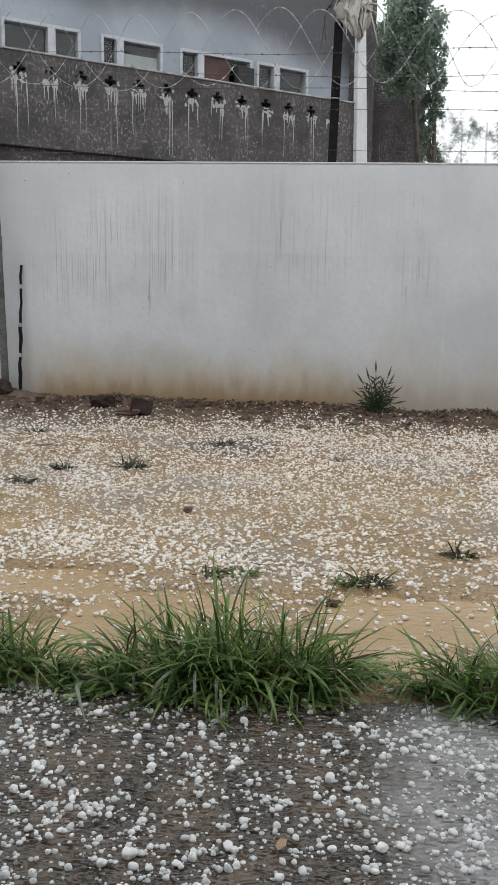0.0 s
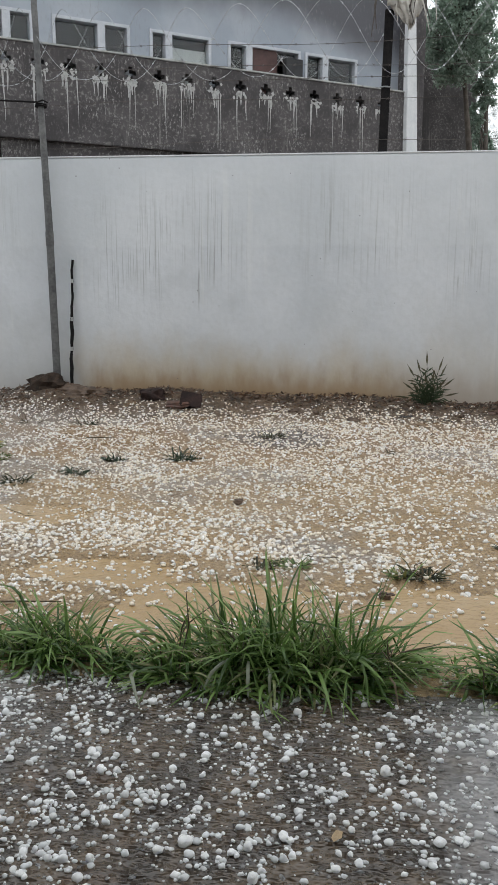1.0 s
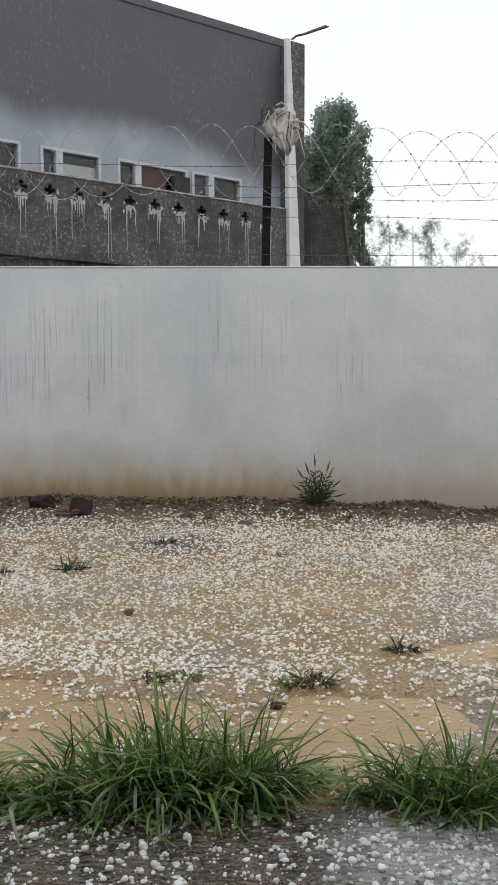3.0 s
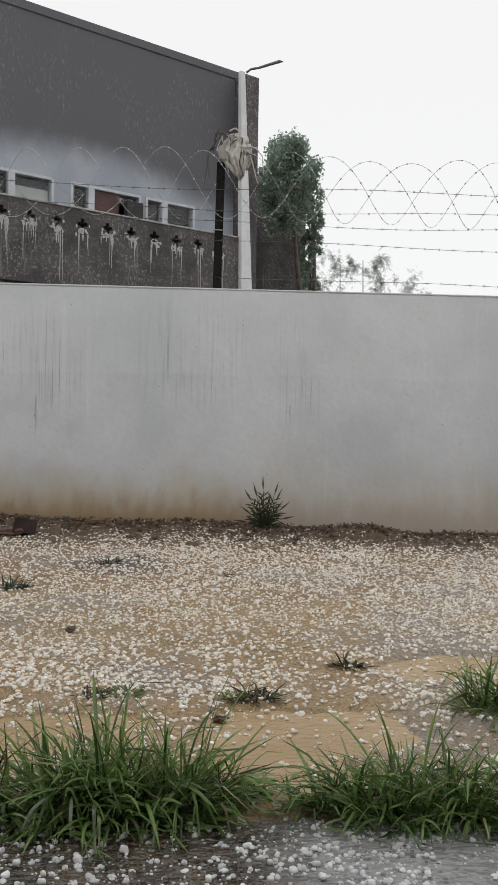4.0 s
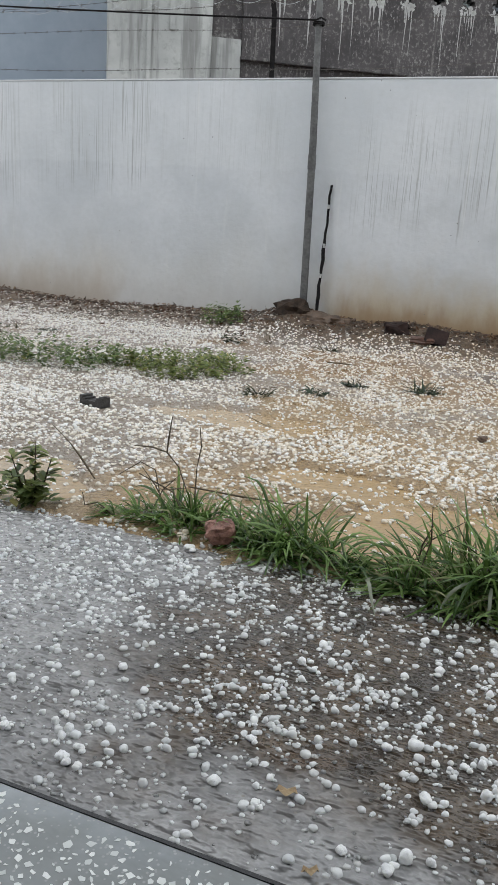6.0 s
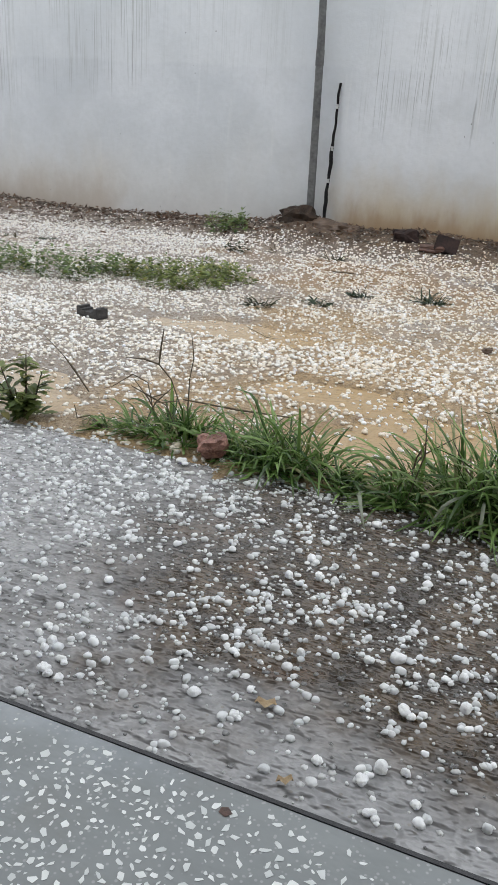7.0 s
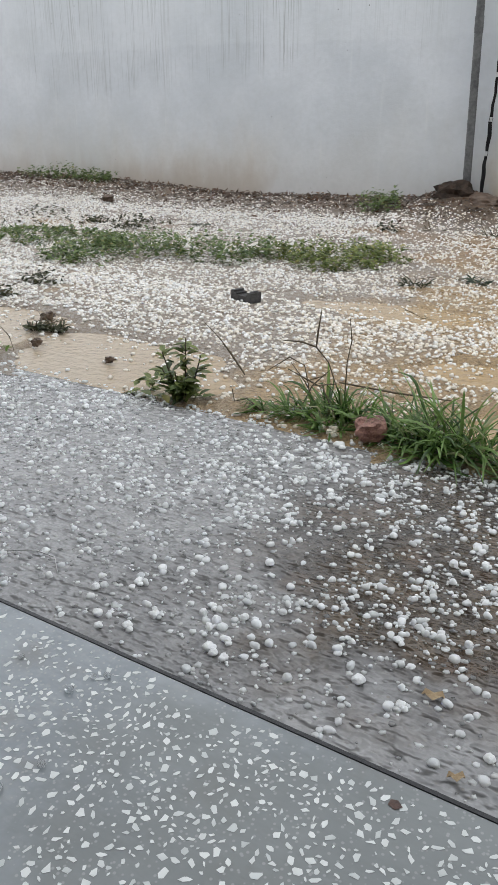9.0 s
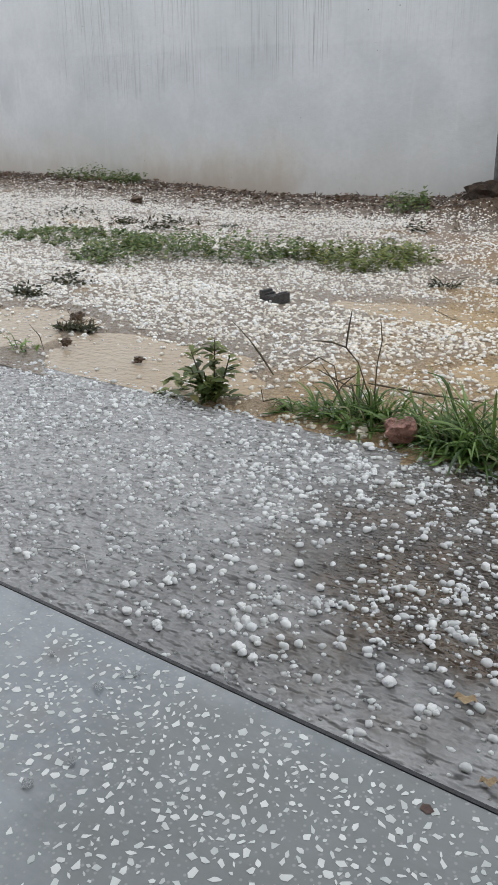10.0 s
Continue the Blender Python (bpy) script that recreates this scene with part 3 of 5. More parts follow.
def house():
    home = thing("house", "two-storey house with mould-blackened balcony, pale blue wall, white windows", "house", HOUSE)
    xs = [-7.08, 0.0] + [h + o for h in HOLES if h > -7.0 for o in (-0.085, -0.032, 0.032, 0.085)]
    zs = [3.10, HOLE_Z - 0.085, HOLE_Z - 0.03, HOLE_Z + 0.03, HOLE_Z + 0.085, 4.27]
    parapet = part("parapet", holed_wall("parapet", xs, zs, cross_hole, 0.0, 0.16, DARK), home, "blackened parapet pierced by cross-shaped holes")
    part("coping", boxes("coping", [((-7.1, -0.02, 4.274), (0.0, 0.18, 4.30))], PALE, 0.006), parapet)
    # white runs below the holes
    r = np.random.default_rng(21)
    for h in HOLES[:15]:
        quads, n = [], 0
        verts = []
        for k in range(r.integers(4, 9)):
            s = h + r.uniform(-0.11, 0.11)
            top, long = HOLE_Z - 0.06 - r.uniform(0, 0.08), r.uniform(0.06, 0.28) if k > 1 else r.uniform(0.3, 0.85)
            long = min(long, top - 3.14)
            w = r.uniform(0.006, 0.022) if k > 1 else r.uniform(0.006, 0.012)
            rows = 6
            for i in range(rows + 1):
                f = i / rows
                drift = 0.006 * math.sin(3 * f + h * 9 + k)
                ww = w * (1 - 0.75 * f) * (0.8 + 0.4 * r.random())
                for side in (-1, 1):
                    verts.append((s + drift + side * ww, -0.004, top - long * f))
            quads += [(n + 2 * i, n + 2 * i + 2, n + 2 * i + 3, n + 2 * i + 1) for i in range(rows)]
            n += 2 * (rows + 1)
        # a ragged bloom round the lower arm
        for k in range(13):
            s, z = h + r.uniform(-0.12, 0.12), HOLE_Z + r.uniform(-0.17, 0.01)
            if abs(s - h) < 0.09 and abs(z - HOLE_Z) < 0.05:
                z = HOLE_Z - 0.11
            a, b = r.uniform(0.010, 0.034), r.uniform(0.014, 0.052)
            verts += [(s - a, -0.005, z), (s, -0.005, z - b), (s + a * 1.2, -0.005, z - b * 0.2), (s + a * 0.2, -0.005, z + b * 0.7)]
            quads.append((n, n + 1, n + 2, n + 3))
            n += 4
        part("lime_stain", mesh_from("lime_stain", verts, quads, LIME), parapet, "white lime runs below a hole")
    part("lower_wall", boxes("lower_wall", [((-7.08, 0.06, -0.12), (0.0, 0.22, 3.099))], DARK), home)
    part("ledge", boxes("ledge", [((-7.1, -0.05, 3.05), (-0.001, 0.059, 3.098))], DARK, 0.01), home)
    part("balcony_floor", boxes("balcony_floor", [((-7.08, 0.221, 3.0), (0.05, 0.349, 3.15))], DARK), home)
    # the wall above the balcony, with its windows
    wins = [(-7.0, -6.10, 0.6), (-5.84, -4.72, 0.62), (-4.42, -3.44, 0.30), (-3.16, -1.88, 0.28), (-1.80, -0.80, 0.38)]
    low, high = 3.85, 4.77
    xs = [-7.5, 0.055] + [v for w in wins for v in w[:2]]

    def opened(s, z):
        return low < z < high and any(a < s < b for a, b, m in wins)

    part("front_wall", holed_wall("front_wall", xs, [-0.12, low, high, 7.2], opened, 0.35, 0.55, BLUE), home, "pale blue limewashed wall, rain-soaked dark above")
    for i, (a, b, split) in enumerate(wins):
        win = part("window", boxes("window", [((a, 0.32, low), (a + 0.045, 0.47, high)), ((b - 0.045, 0.32, low), (b, 0.47, high)), ((a + 0.045, 0.32, high - 0.045), (b - 0.045, 0.47, high)),
                                              ((a + 0.045, 0.32, low), (b - 0.045, 0.47, low + 0.05))], FRAME, 0.004), home, "white-painted window frame")
        m = a + (b - a) * split
        part("mullion", boxes("mullion", [((m - 0.055, 0.315, low + 0.05), (m + 0.055, 0.47, high - 0.045))], FRAME, 0.004), win)
        for lo, hi in ((a + 0.045, m - 0.055), (m + 0.055, b - 0.045)):
            part("pane", boxes("pane", [((lo, 0.41, low + 0.05), (hi, 0.416, high - 0.045))], GLASS), win)
        if i == 2:
            part("curtain", boxes("curtain", [((m + 0.06, 0.43, low + 0.05), (b - 0.05, 0.44, 4.58))], CURTAIN), win, "white half curtain")
        if i == 3:
            part("board", boxes("board", [((m + 0.056, 0.37, low + 0.05), (m + 0.52, 0.39, high - 0.045))], MAROON), win, "maroon board")
    part("sill_box", boxes("sill_box", [((-2.2, 0.22, 4.30), (-1.9, 0.348, 4.62))], DIM, 0.008), home, "dark box standing below the window")
    part("roof", boxes("roof", [((-9.0, 0.33, 7.201), (0.36, 5.2, 7.34))], BLUE, 0.008), home, "flat concrete roof slab")
    part("inner_wall", boxes("inner_wall", [((-7.5, 1.8, 3.15), (0.055, 1.9, 7.2))], DIM), home)
    part("side_wall", boxes("side_wall", [((0.06, 0.03, -0.12), (0.35, 5.2, 7.2))], DARK), home)
    bm = bmesh.new()
    verts = box_bm(bm, (-0.02, -0.14, -0.12), (0.34, 0.029, 7.19))
    for v in verts:
        if v.co.z > 5:
            v.co.x = -0.12 if v.co.x < 0.1 else -0.02
            v.co.y = max(v.co.y, -0.05)
    bmesh.ops.bevel(bm, geom=bm.edges[:], offset=0.008, segments=2, affect="EDGES")
    me = bpy.data.meshes.new("buttress")
    bm.to_mesh(me)
    bm.free()
    me.materials.append(WHITE)
    part("buttress", me, home, "tapered white-painted buttress")
    path = [(0.0, -0.05, 7.18), (0.06, -0.10, 7.24), (0.16, -0.2, 7.26), (0.42, -0.45, 7.36), (0.46, -0.5, 7.35)]
    part("rain_spout", tube_mesh("rain_spout", path, [0.02, 0.02, 0.022, 0.03, 0.008], PIPE), home, "thin spout sticking out at the roof corner")
    part("pier", boxes("pier", [((-8.82, -0.12, -0.12), (-7.50, 0.5, 7.2))], PALE, 0.012), home, "pale rain-streaked concrete pier")
    part("pier_rib", boxes("pier_rib", [((-8.34, -0.16, 2.0), (-8.28, -0.121, 6.9)), ((-8.05, -0.15, 3.3), (-7.98, -0.121, 6.9))], PALE, 0.006), home)
    part("recess_wall", boxes("recess_wall", [((-7.499, 0.12, -0.12), (-7.081, 0.3, 6.999))], DARK), home)
    part("recess_block", boxes("recess_block", [((-7.49, 0.0, -0.1), (-7.09, 0.119, 3.30))], PALE, 0.01), home)


house()

# the blue house further along, and the far dark wing
annex = thing("blue_house", "smooth blue-grey painted neighbouring house wall", "house", HOUSE)
part("wall", boxes("wall", [((-11.0, 3.0, -0.12), (-8.35, 5.0, 6.6))], simple("blue_render", (0.30, 0.36, 0.43), (0.38, 0.44, 0.51), 0.8, 0.7)), annex)
part("roof", boxes("roof", [((-11.1, 2.9, 6.601), (-8.33, 5.1, 6.8))], PALE), annex)
wing = thing("garden_wing", "low mould-blackened wing with cross-shaped holes", "house", pose(1.95, 20.2, 0, 0, 0, 14))
wing_holes = [0.55 + 0.26 * i for i in range(4)]
xs = [-0.2, 1.42] + [h + o for h in wing_holes for o in (-0.06, 0.06)]
part("wall", holed_wall("wall", xs, [-0.12, 6.46, 6.64, 6.9], lambda s, z: 6.46 < z < 6.64 and any(abs(s - h) < 0.06 for h in wing_holes), 0, 0.2, DARK), wing)
part("back", boxes("back", [((-0.2, 0.5, -0.12), (1.42, 3.0, 6.7))], DARK), wing)


# ---- trees ----
def leaves(centres, radii, count, size, seed, squash=1.0):
    """Many small leaf blades scattered in clumps."""
    r = np.random.default_rng(seed)
    pick = r.integers(0, len(centres), count)
    off = r.normal(0, 1, (count, 3))
    off *= (r.random(count) ** 0.45 / np.linalg.norm(off, axis=1))[:, None]
    off[:, 2] *= squash
    pos = np.asarray(centres)[pick] + off * np.asarray(radii)[pick][:, None]
    along = r.normal(0, 1, (count, 3))
    along[:, 2] -= 0.6
    along /= np.linalg.norm(along, axis=1)[:, None]
    side = np.cross(along, r.normal(0, 1, (count, 3)))
    side /= np.linalg.norm(side, axis=1)[:, None] + 1e-9
    ln, wd = size * r.uniform(0.6, 1.4, count)[:, None], size * 0.3 * r.uniform(0.7, 1.3, count)[:, None]
    v = np.stack([pos, pos + along * ln * 0.45 + side * wd, pos + along * ln, pos + along * ln * 0.45 - side * wd], 1)
    return v.reshape(-1, 3), np.arange(count * 4).reshape(-1, 4)


def tree(name, label, base, height, crown, count, size, seed, material, clumps=34, wood=BARK):
    r = np.random.default_rng(seed)
    t = thing(name, label, "tree", Matrix.Translation(base))
    top = np.array([crown[0], crown[1], height * 0.92])
    trunk = [np.array([0, 0, 0]), top * 0.35 + (0.1, 0, 0), top * 0.7, top]
    fine = [trunk[0] * (1 - f) ** 2 + 2 * f * (1 - f) * trunk[1] * 1.1 + f * f * trunk[3] for f in np.linspace(0, 1, 12)]
    part("trunk", tube_mesh("trunk", fine, np.linspace(0.16, 0.03, 12) * height / 8, wood), t)
    centres, radii = [], []
    for k in range(clumps):
        z = r.uniform(crown[4], crown[5])
        mid = (crown[4] + crown[5]) / 2
        taper = math.sqrt(max(0.12, 1 - ((z - mid) / (crown[5] - crown[4]) * 1.7) ** 2))
        a, rad = r.uniform(0, 6.28), crown[2] * taper * math.sqrt(r.random())
        c = np.array([crown[0] + math.cos(a) * rad, crown[1] + math.sin(a) * rad * crown[3], z])
        centres.append(c)
        radii.append(crown[2] * r.uniform(0.12, 0.28))
        start = np.array([crown[0], crown[1], max(crown[4], z - 0.35)])
        part("limb", tube_mesh("limb", np.array([start, (start + c) / 2 + (0, 0, 0.1), c]), [0.016, 0.012, 0.006], wood, 5), t)
    part("crown", fast_mesh("crown", *leaves(centres, radii, count, size, seed + 1, 1.9), material), t)
    return t


tree("tree", "grey-green broadleaf tree with drooping narrow leaves behind the wall", (3.52, 19.9, -0.12), 7.2, (-0.88, -1.3, 0.66, 0.9, 5.40, 7.25), 15000, 0.075, 31, TREE, 130)
tree("tree", "dark drooping shrub tree beside the blackened wing", (3.44, 19.6, -0.12), 6.6, (-0.10, -0.2, 0.30, 1.0, 2.2, 6.6), 10500, 0.075, 33, TREE, 100)
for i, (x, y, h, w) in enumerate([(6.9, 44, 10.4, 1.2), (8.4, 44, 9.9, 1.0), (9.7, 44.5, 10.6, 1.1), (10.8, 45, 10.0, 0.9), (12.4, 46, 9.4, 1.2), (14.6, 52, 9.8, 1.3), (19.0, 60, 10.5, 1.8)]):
    tree("far_tree", "distant tree, its see-through leaves standing in for rain haze", (x, y, -0.12), h, (0, 0, w, 1.0, h - 2.4 * w, h), 330, 0.34, 50 + i, FAR_TREE, 12, FAR_TREE)


# ---- fence on the wall ----
def iron_post(label, foot, top, bend=None, wide=0.036):
    p = thing("fence_post", label, "post", Matrix.Translation(foot))
    rel = Vector(top) - Vector(foot)
    path = [Vector((0, 0, 0))] + ([Vector(bend) - Vector(foot)] if bend else [rel * 0.5]) + [rel]
    prof = [(-wide, 0), (wide, 0), (wide, 0.008), (0.008 - wide, 0.008), (0.008 - wide, 0.06), (-wide, 0.06)]
    verts = [(p0.x + u, p0.y + w, p0.z) for p0 in path for u, w in prof]
    faces = [(6 * k + i, 6 * k + (i + 1) % 6, 6 * k + 6 + (i + 1) % 6, 6 * k + 6 + i) for k in range(2) for i in range(6)]
    me = mesh_from("angle_iron", verts, faces + [tuple(range(5, -1, -1)), tuple(range(12, 18))], BLACK)
    part("angle_iron", me, p)
    return p


p1 = iron_post("black angle-iron fence post on top of the wall", (0.815, 7.70, 2.214), (0.838, 7.70, 3.33))
part("tie_wire", tube_mesh("tie_wire", [(-0.04, -0.006, 0.52), (0.0, -0.012, 0.525), (0.05, -0.006, 0.52)], 0.006, STEEL), p1)
p2 = iron_post("bent black angle-iron fence post on top of the wall", (-2.52, 7.70, 2.214), (-2.68, 7.70, 3.45), (-2.53, 7.70, 2.76), 0.022)
iron_post("black angle-iron fence post on top of the wall", (4.2, 7.70, 2.214), (4.22, 7.70, 3.2))
iron_post("black angle-iron fence post on top of the wall", (-5.9, 7.70, 2.214), (-5.9, 7.70, 3.2))


def barbed_strand(z, seed):
    r = np.random.default_rng(seed)
    strand = thing("barbed_wire", "thin rusty barbed wire strand stretched along the wall top", "barbed wire", Matrix.Translation((0, 7.665, z)), group="strands of the fence")
    xs = np.arange(-9.0, 9.01, 0.15)
    sag = 0.018 * np.sin(xs * 0.93 + seed) + 0.012 * np.sin(xs * 2.1 + seed * 2)
    if z > 2.25:
        lift = np.where(xs < -2.5, -0.05 * (-2.5 - xs) / 3, 0)
        sag = sag + lift * r.uniform(-1, 1)
    path = np.stack([xs, 0.004 * np.sin(xs * 3), sag], -1)
    part("strand", fast_mesh("strand", *tube(path, 0.0020, 4), RUST, True), strand)
    tiny = []
    for x in np.arange(-8.9, 8.9, 0.13) + r.uniform(-0.02, 0.02):
        zc = float(np.interp(x, xs, sag))
        for a in (0.7, -0.6):
            d = np.array([0.010, 0.004, 0.018 * a])
            c = np.array([x, 0, zc])
            tiny.append(tube(np.array([c - d, c, c + d]), [0.001, 0.0022, 0.001], 3))
    tagged(part("barbing", fast_mesh("barbing", *joined(tiny), RUST), strand), kind="stuff")


for k, z in enumerate((2.31, 2.64, 2.81, 2.92, 3.10)):
    barbed_strand(z, k + 1)


def razor_coil():
    coil = thing("razor_wire_coil", "galvanised concertina razor wire looping along the wall top", "razor wire", Matrix.Translation((0, 7.70, 3.12)))
    for k in range(3):
        name, pitch = "loop", 1.11
        turn = np.arange(-9 / pitch * 2 * np.pi, 9 / pitch * 2 * np.pi, 2 * np.pi / 48)
        x = turn / (2 * np.pi) * pitch + 0.03 * np.sin(turn * 0.37 + k)
        rad = 0.285 + 0.015 * np.sin(turn * 0.31 + k) + 0.012 * np.sin(turn * 0.83)
        path = np.stack([x, rad * 0.9 * np.cos(turn + k * 2.0944), rad * np.sin(turn + k * 2.0944) + 0.015 * np.sin(x * 1.7)], -1)
        loop = part(name, fast_mesh(name, *tube(path, 0.0019, 5), WIRE, True), coil)
        n = len(path)
        pos = path[::3]
        tan = np.gradient(path, axis=0)[::3]
        tan /= np.linalg.norm(tan, axis=1)[:, None]
        out = np.cross(tan, np.array([0.3, 0.9, 0.1]))
        out /= np.linalg.norm(out, axis=1)[:, None]
        v = np.stack([pos - tan * 0.014, pos + out * 0.008, pos + tan * 0.014, pos - out * 0.008], 1).reshape(-1, 3)
        tagged(part("barbing", fast_mesh("barbing", v, np.arange(len(v)).reshape(-1, 4), WIRE), loop), kind="stuff")


razor_coil()


def torn_sack():
    """A torn sack caught on the post, with hanging rags."""
    me = bpy.data.meshes.new("torn_sack")
    bm = bmesh.new()
    bmesh.ops.create_icosphere(bm, subdivisions=4, radius=1)
    for v in bm.verts:
        c = v.co.copy()
        hang = (1 - c.z) / 2
        w = 0.18 * (1.0 - 0.86 * hang)
        fold = 1 + 0.75 * noise.noise(Vector((c.x * 2.6, c.y * 2.6, c.z * 0.8 + 4))) + 0.45 * noise.noise(Vector((c.x * 7, c.y * 7, c.z * 3)))
        v.co = (c.x * w * fold + 0.06 * hang, c.y * 0.06 * fold, c.z * 0.18 * (1 + 0.25 * noise.noise(Vector((c.x * 4, 0, 3)))) + 0.08 * noise.noise(c * 3.0))
    bm.to_mesh(me)
    bm.free()
    me.materials.append(TARP)
    me.shade_smooth()
    sack = thing("torn_sack", "torn pale sack snagged on the razor wire beside the post", "sack", Matrix.Translation((0.95, 7.66, 3.35)))
    part("cloth", me, sack)
    r = np.random.default_rng(4)
    for k in range(18):
        a = np.array([r.uniform(-0.24, 0.15), -0.03, r.uniform(-0.05, 0.24)])
        b = a + np.array([r.uniform(-0.16, 0.12), -0.02, r.uniform(-0.1, 0.12)])
        c = b + np.array([r.uniform(-0.06, 0.06), 0, -r.uniform(0.08, 0.28)])
        part("rag", tube_mesh("rag", np.array([a, (a + b) / 2 + (0, 0, 0.03), b, (b + c) / 2, c]), [0.009, 0.007, 0.006, 0.005, 0.003], (TARP, RUST)[k % 2], 5), sack)


torn_sack()

# ---- pole and cable ----
pole = thing("pole", "grey weathered steel pole standing against the wall", "pole", Matrix.Translation((-1.985, 7.47, 0.16)))
part("shaft", tube_mesh("shaft", [(0.0, 0, 0), (-0.008, 0, 0.6), (-0.022, 0, 1.5), (-0.05, 0, 2.4), (-0.085, 0, 3.6)], [0.034, 0.033, 0.032, 0.026, 0.025], PIPE, 12), pole)
part("sleeve", tube_mesh("sleeve", [(-0.0195, 0, 1.30), (-0.0205, 0, 1.42)], 0.0355, PIPE, 12), pole)
part("foot", rock_mesh("foot", (0.34, 0.26, 0.24), 5, TAR, 0.45, 3, 0.3), pole, "lump of dark concrete at its foot", Matrix.Translation((-0.08, -0.04, 0.07)))
knot = [(0.045 * math.cos(a), 0.045 * math.sin(a), 2.435 + 0.012 * math.sin(a * 0.31) + a * 0.0006) for a in np.arange(0, 22, 0.35)]
part("binding", tube_mesh("binding", np.array(knot) + (-0.05, 0, 0), 0.006, BLACK, 5), pole, "black wire bound round the pole")
cable = thing("cable", "black cable strung from the pole along the wall", "cable", Matrix.Translation((-2.04, 7.42, 2.62)))
xs = np.linspace(0, -7, 40)
part("span", tube_mesh("span", np.stack([xs, 0 * xs, -0.075 * xs - 0.012 * np.sin(xs / 7 * 3.14159) * -7 * 0.3], -1), 0.008, BLACK, 6), cable)
part("tail", tube_mesh("tail", [(0.0, -0.01, 0), (0.05, -0.03, 0.01), (0.09, -0.02, -0.01)], 0.007, BLACK, 6), cable)

stick = thing("thin_rod", "thin black rod with flaking bark leaning on the wall", "rod", Matrix.Translation((-1.87, 7.50, 0.215)))
zs = np.linspace(0, 1.13, 26)
wob = 0.003 * np.sin(zs * 17) + 0.003 * np.sin(zs * 41)
part("shaft", tube_mesh("shaft", np.stack([0.0 + 0.02 * zs + wob, 0.07 * zs, zs], -1), 0.011 + 0.006 * np.abs(np.sin(zs * 9.0)) * (zs < 0.75), BLACK, 7), stick)
for z in (0.34, 0.60, 0.93):
    part("bare_patch", tube_mesh("bare_patch", [(0.02 * z + 0.002, 0.07 * z - 0.012, z), (0.02 * z + 0.004, 0.07 * z - 0.012, z + 0.035)], 0.011, LIME, 6), stick)


# ---- grass ----
def folded_blades(root, out, tilt, bend, length, half, r):
    """Long blades, folded along a keel: they leave their roots at an angle off the upright and arch over."""
    count, rows = len(root), 9
    twist = r.normal(0, 0.35, count)
    kinked, fold = r.random(count) < 0.38, r.uniform(0.40, 0.80, count)
    pts = [root]
    for k in range(1, rows):
        f = k / (rows - 1)
        arch = np.where(kinked, bend * (0.18 * f + 0.95 * smooth01(f, fold - 0.09, fold + 0.09)), bend * f ** 1.6)
        ang = np.minimum(tilt + arch, 2.7)
        c, s = np.cos(twist * f), np.sin(twist * f)
        go = np.stack([out[:, 0] * c - out[:, 1] * s, out[:, 0] * s + out[:, 1] * c], -1)
        pts.append(pts[-1] + (length / (rows - 1))[:, None] * np.concatenate([go * np.sin(ang)[:, None], np.cos(ang)[:, None]], 1))
    path = np.stack(pts, 1)
    path[:, 1:, 2] = np.maximum(path[:, 1:, 2], 0.004 + 0.02 * r.random(count)[:, None] * np.linspace(0.1, 1, rows - 1)[None])
    side = np.stack([-out[:, 1], out[:, 0], r.normal(0, 0.5, count)], -1)
    side /= np.linalg.norm(side, axis=1)[:, None]
    w = half[:, None] * np.array([0.55, 0.85, 1.0, 1.0, 0.98, 0.92, 0.80, 0.55, 0.05])[None]
    tan = np.gradient(path, axis=1)
    lift = np.cross(np.broadcast_to(side[:, None], tan.shape), tan)
    lift /= np.linalg.norm(lift, axis=2)[..., None] + 1e-9
    edge = lift * (w * 0.45)[..., None]
    v = np.stack([path - side[:, None] * w[..., None] + edge, path, path + side[:, None] * w[..., None] + edge], 2).reshape(-1, 3)
    base = (np.arange(count) * rows * 3)[:, None]
    k = np.arange(rows - 1)[None] * 3
    left = np.stack([base + k, base + k + 1, base + k + 4, base + k + 3], -1).reshape(-1, 4)
    return v, np.concatenate([left, left + 1])


def crown(x, y, spread, length, count, droop, r, sway=0.0, half=0.0048):
    """One grass crown: shoots in a small ring, each with a few blades, the outer ones leaning far over."""
    shoots = max(3, count // 4)
    a = r.uniform(0, 2 * np.pi, shoots)
    q = np.sqrt(r.random(shoots))
    foot = np.stack([x + np.cos(a) * q * spread, y + np.sin(a) * q * spread * 0.5, np.full(shoots, -0.012)], -1)
    head = np.stack([np.cos(a) * q * 1.3 + r.normal(0, 0.75, shoots) + sway, np.sin(a) * q * 0.7 + r.normal(0, 0.35, shoots) - 0.06], -1)
    lean = np.clip(0.15 + 0.95 * q * r.random(shoots) + r.exponential(0.15, shoots) + 0.30 * abs(sway), 0, 1.4)
    pick = r.integers(0, shoots, count)
    out = head[pick] + r.normal(0, 0.65, (count, 2))
    out /= np.linalg.norm(out, axis=1)[:, None] + 1e-6
    ln = length * np.clip(r.lognormal(-0.20, 0.34, count), 0.30, 1.15)
    up = r.random(count) ** 2 * 0.30 * length
    h = head[pick] / (np.linalg.norm(head[pick], axis=1)[:, None] + 1e-6)
    root = foot[pick] + up[:, None] * np.concatenate([h * np.sin(lean[pick])[:, None], np.cos(lean[pick])[:, None]], 1)
    tilt = np.clip(lean[pick] * r.uniform(0.5, 1.3, count) + r.normal(0.12, 0.24, count), 0.0, 1.5)
    bend = (0.15 + r.gamma(1.6, 0.50, count)) * droop * (0.55 + ln / length * 0.6)
    return folded_blades(root, out, tilt, bend, ln, half * r.uniform(0.45, 1.2, count), r)


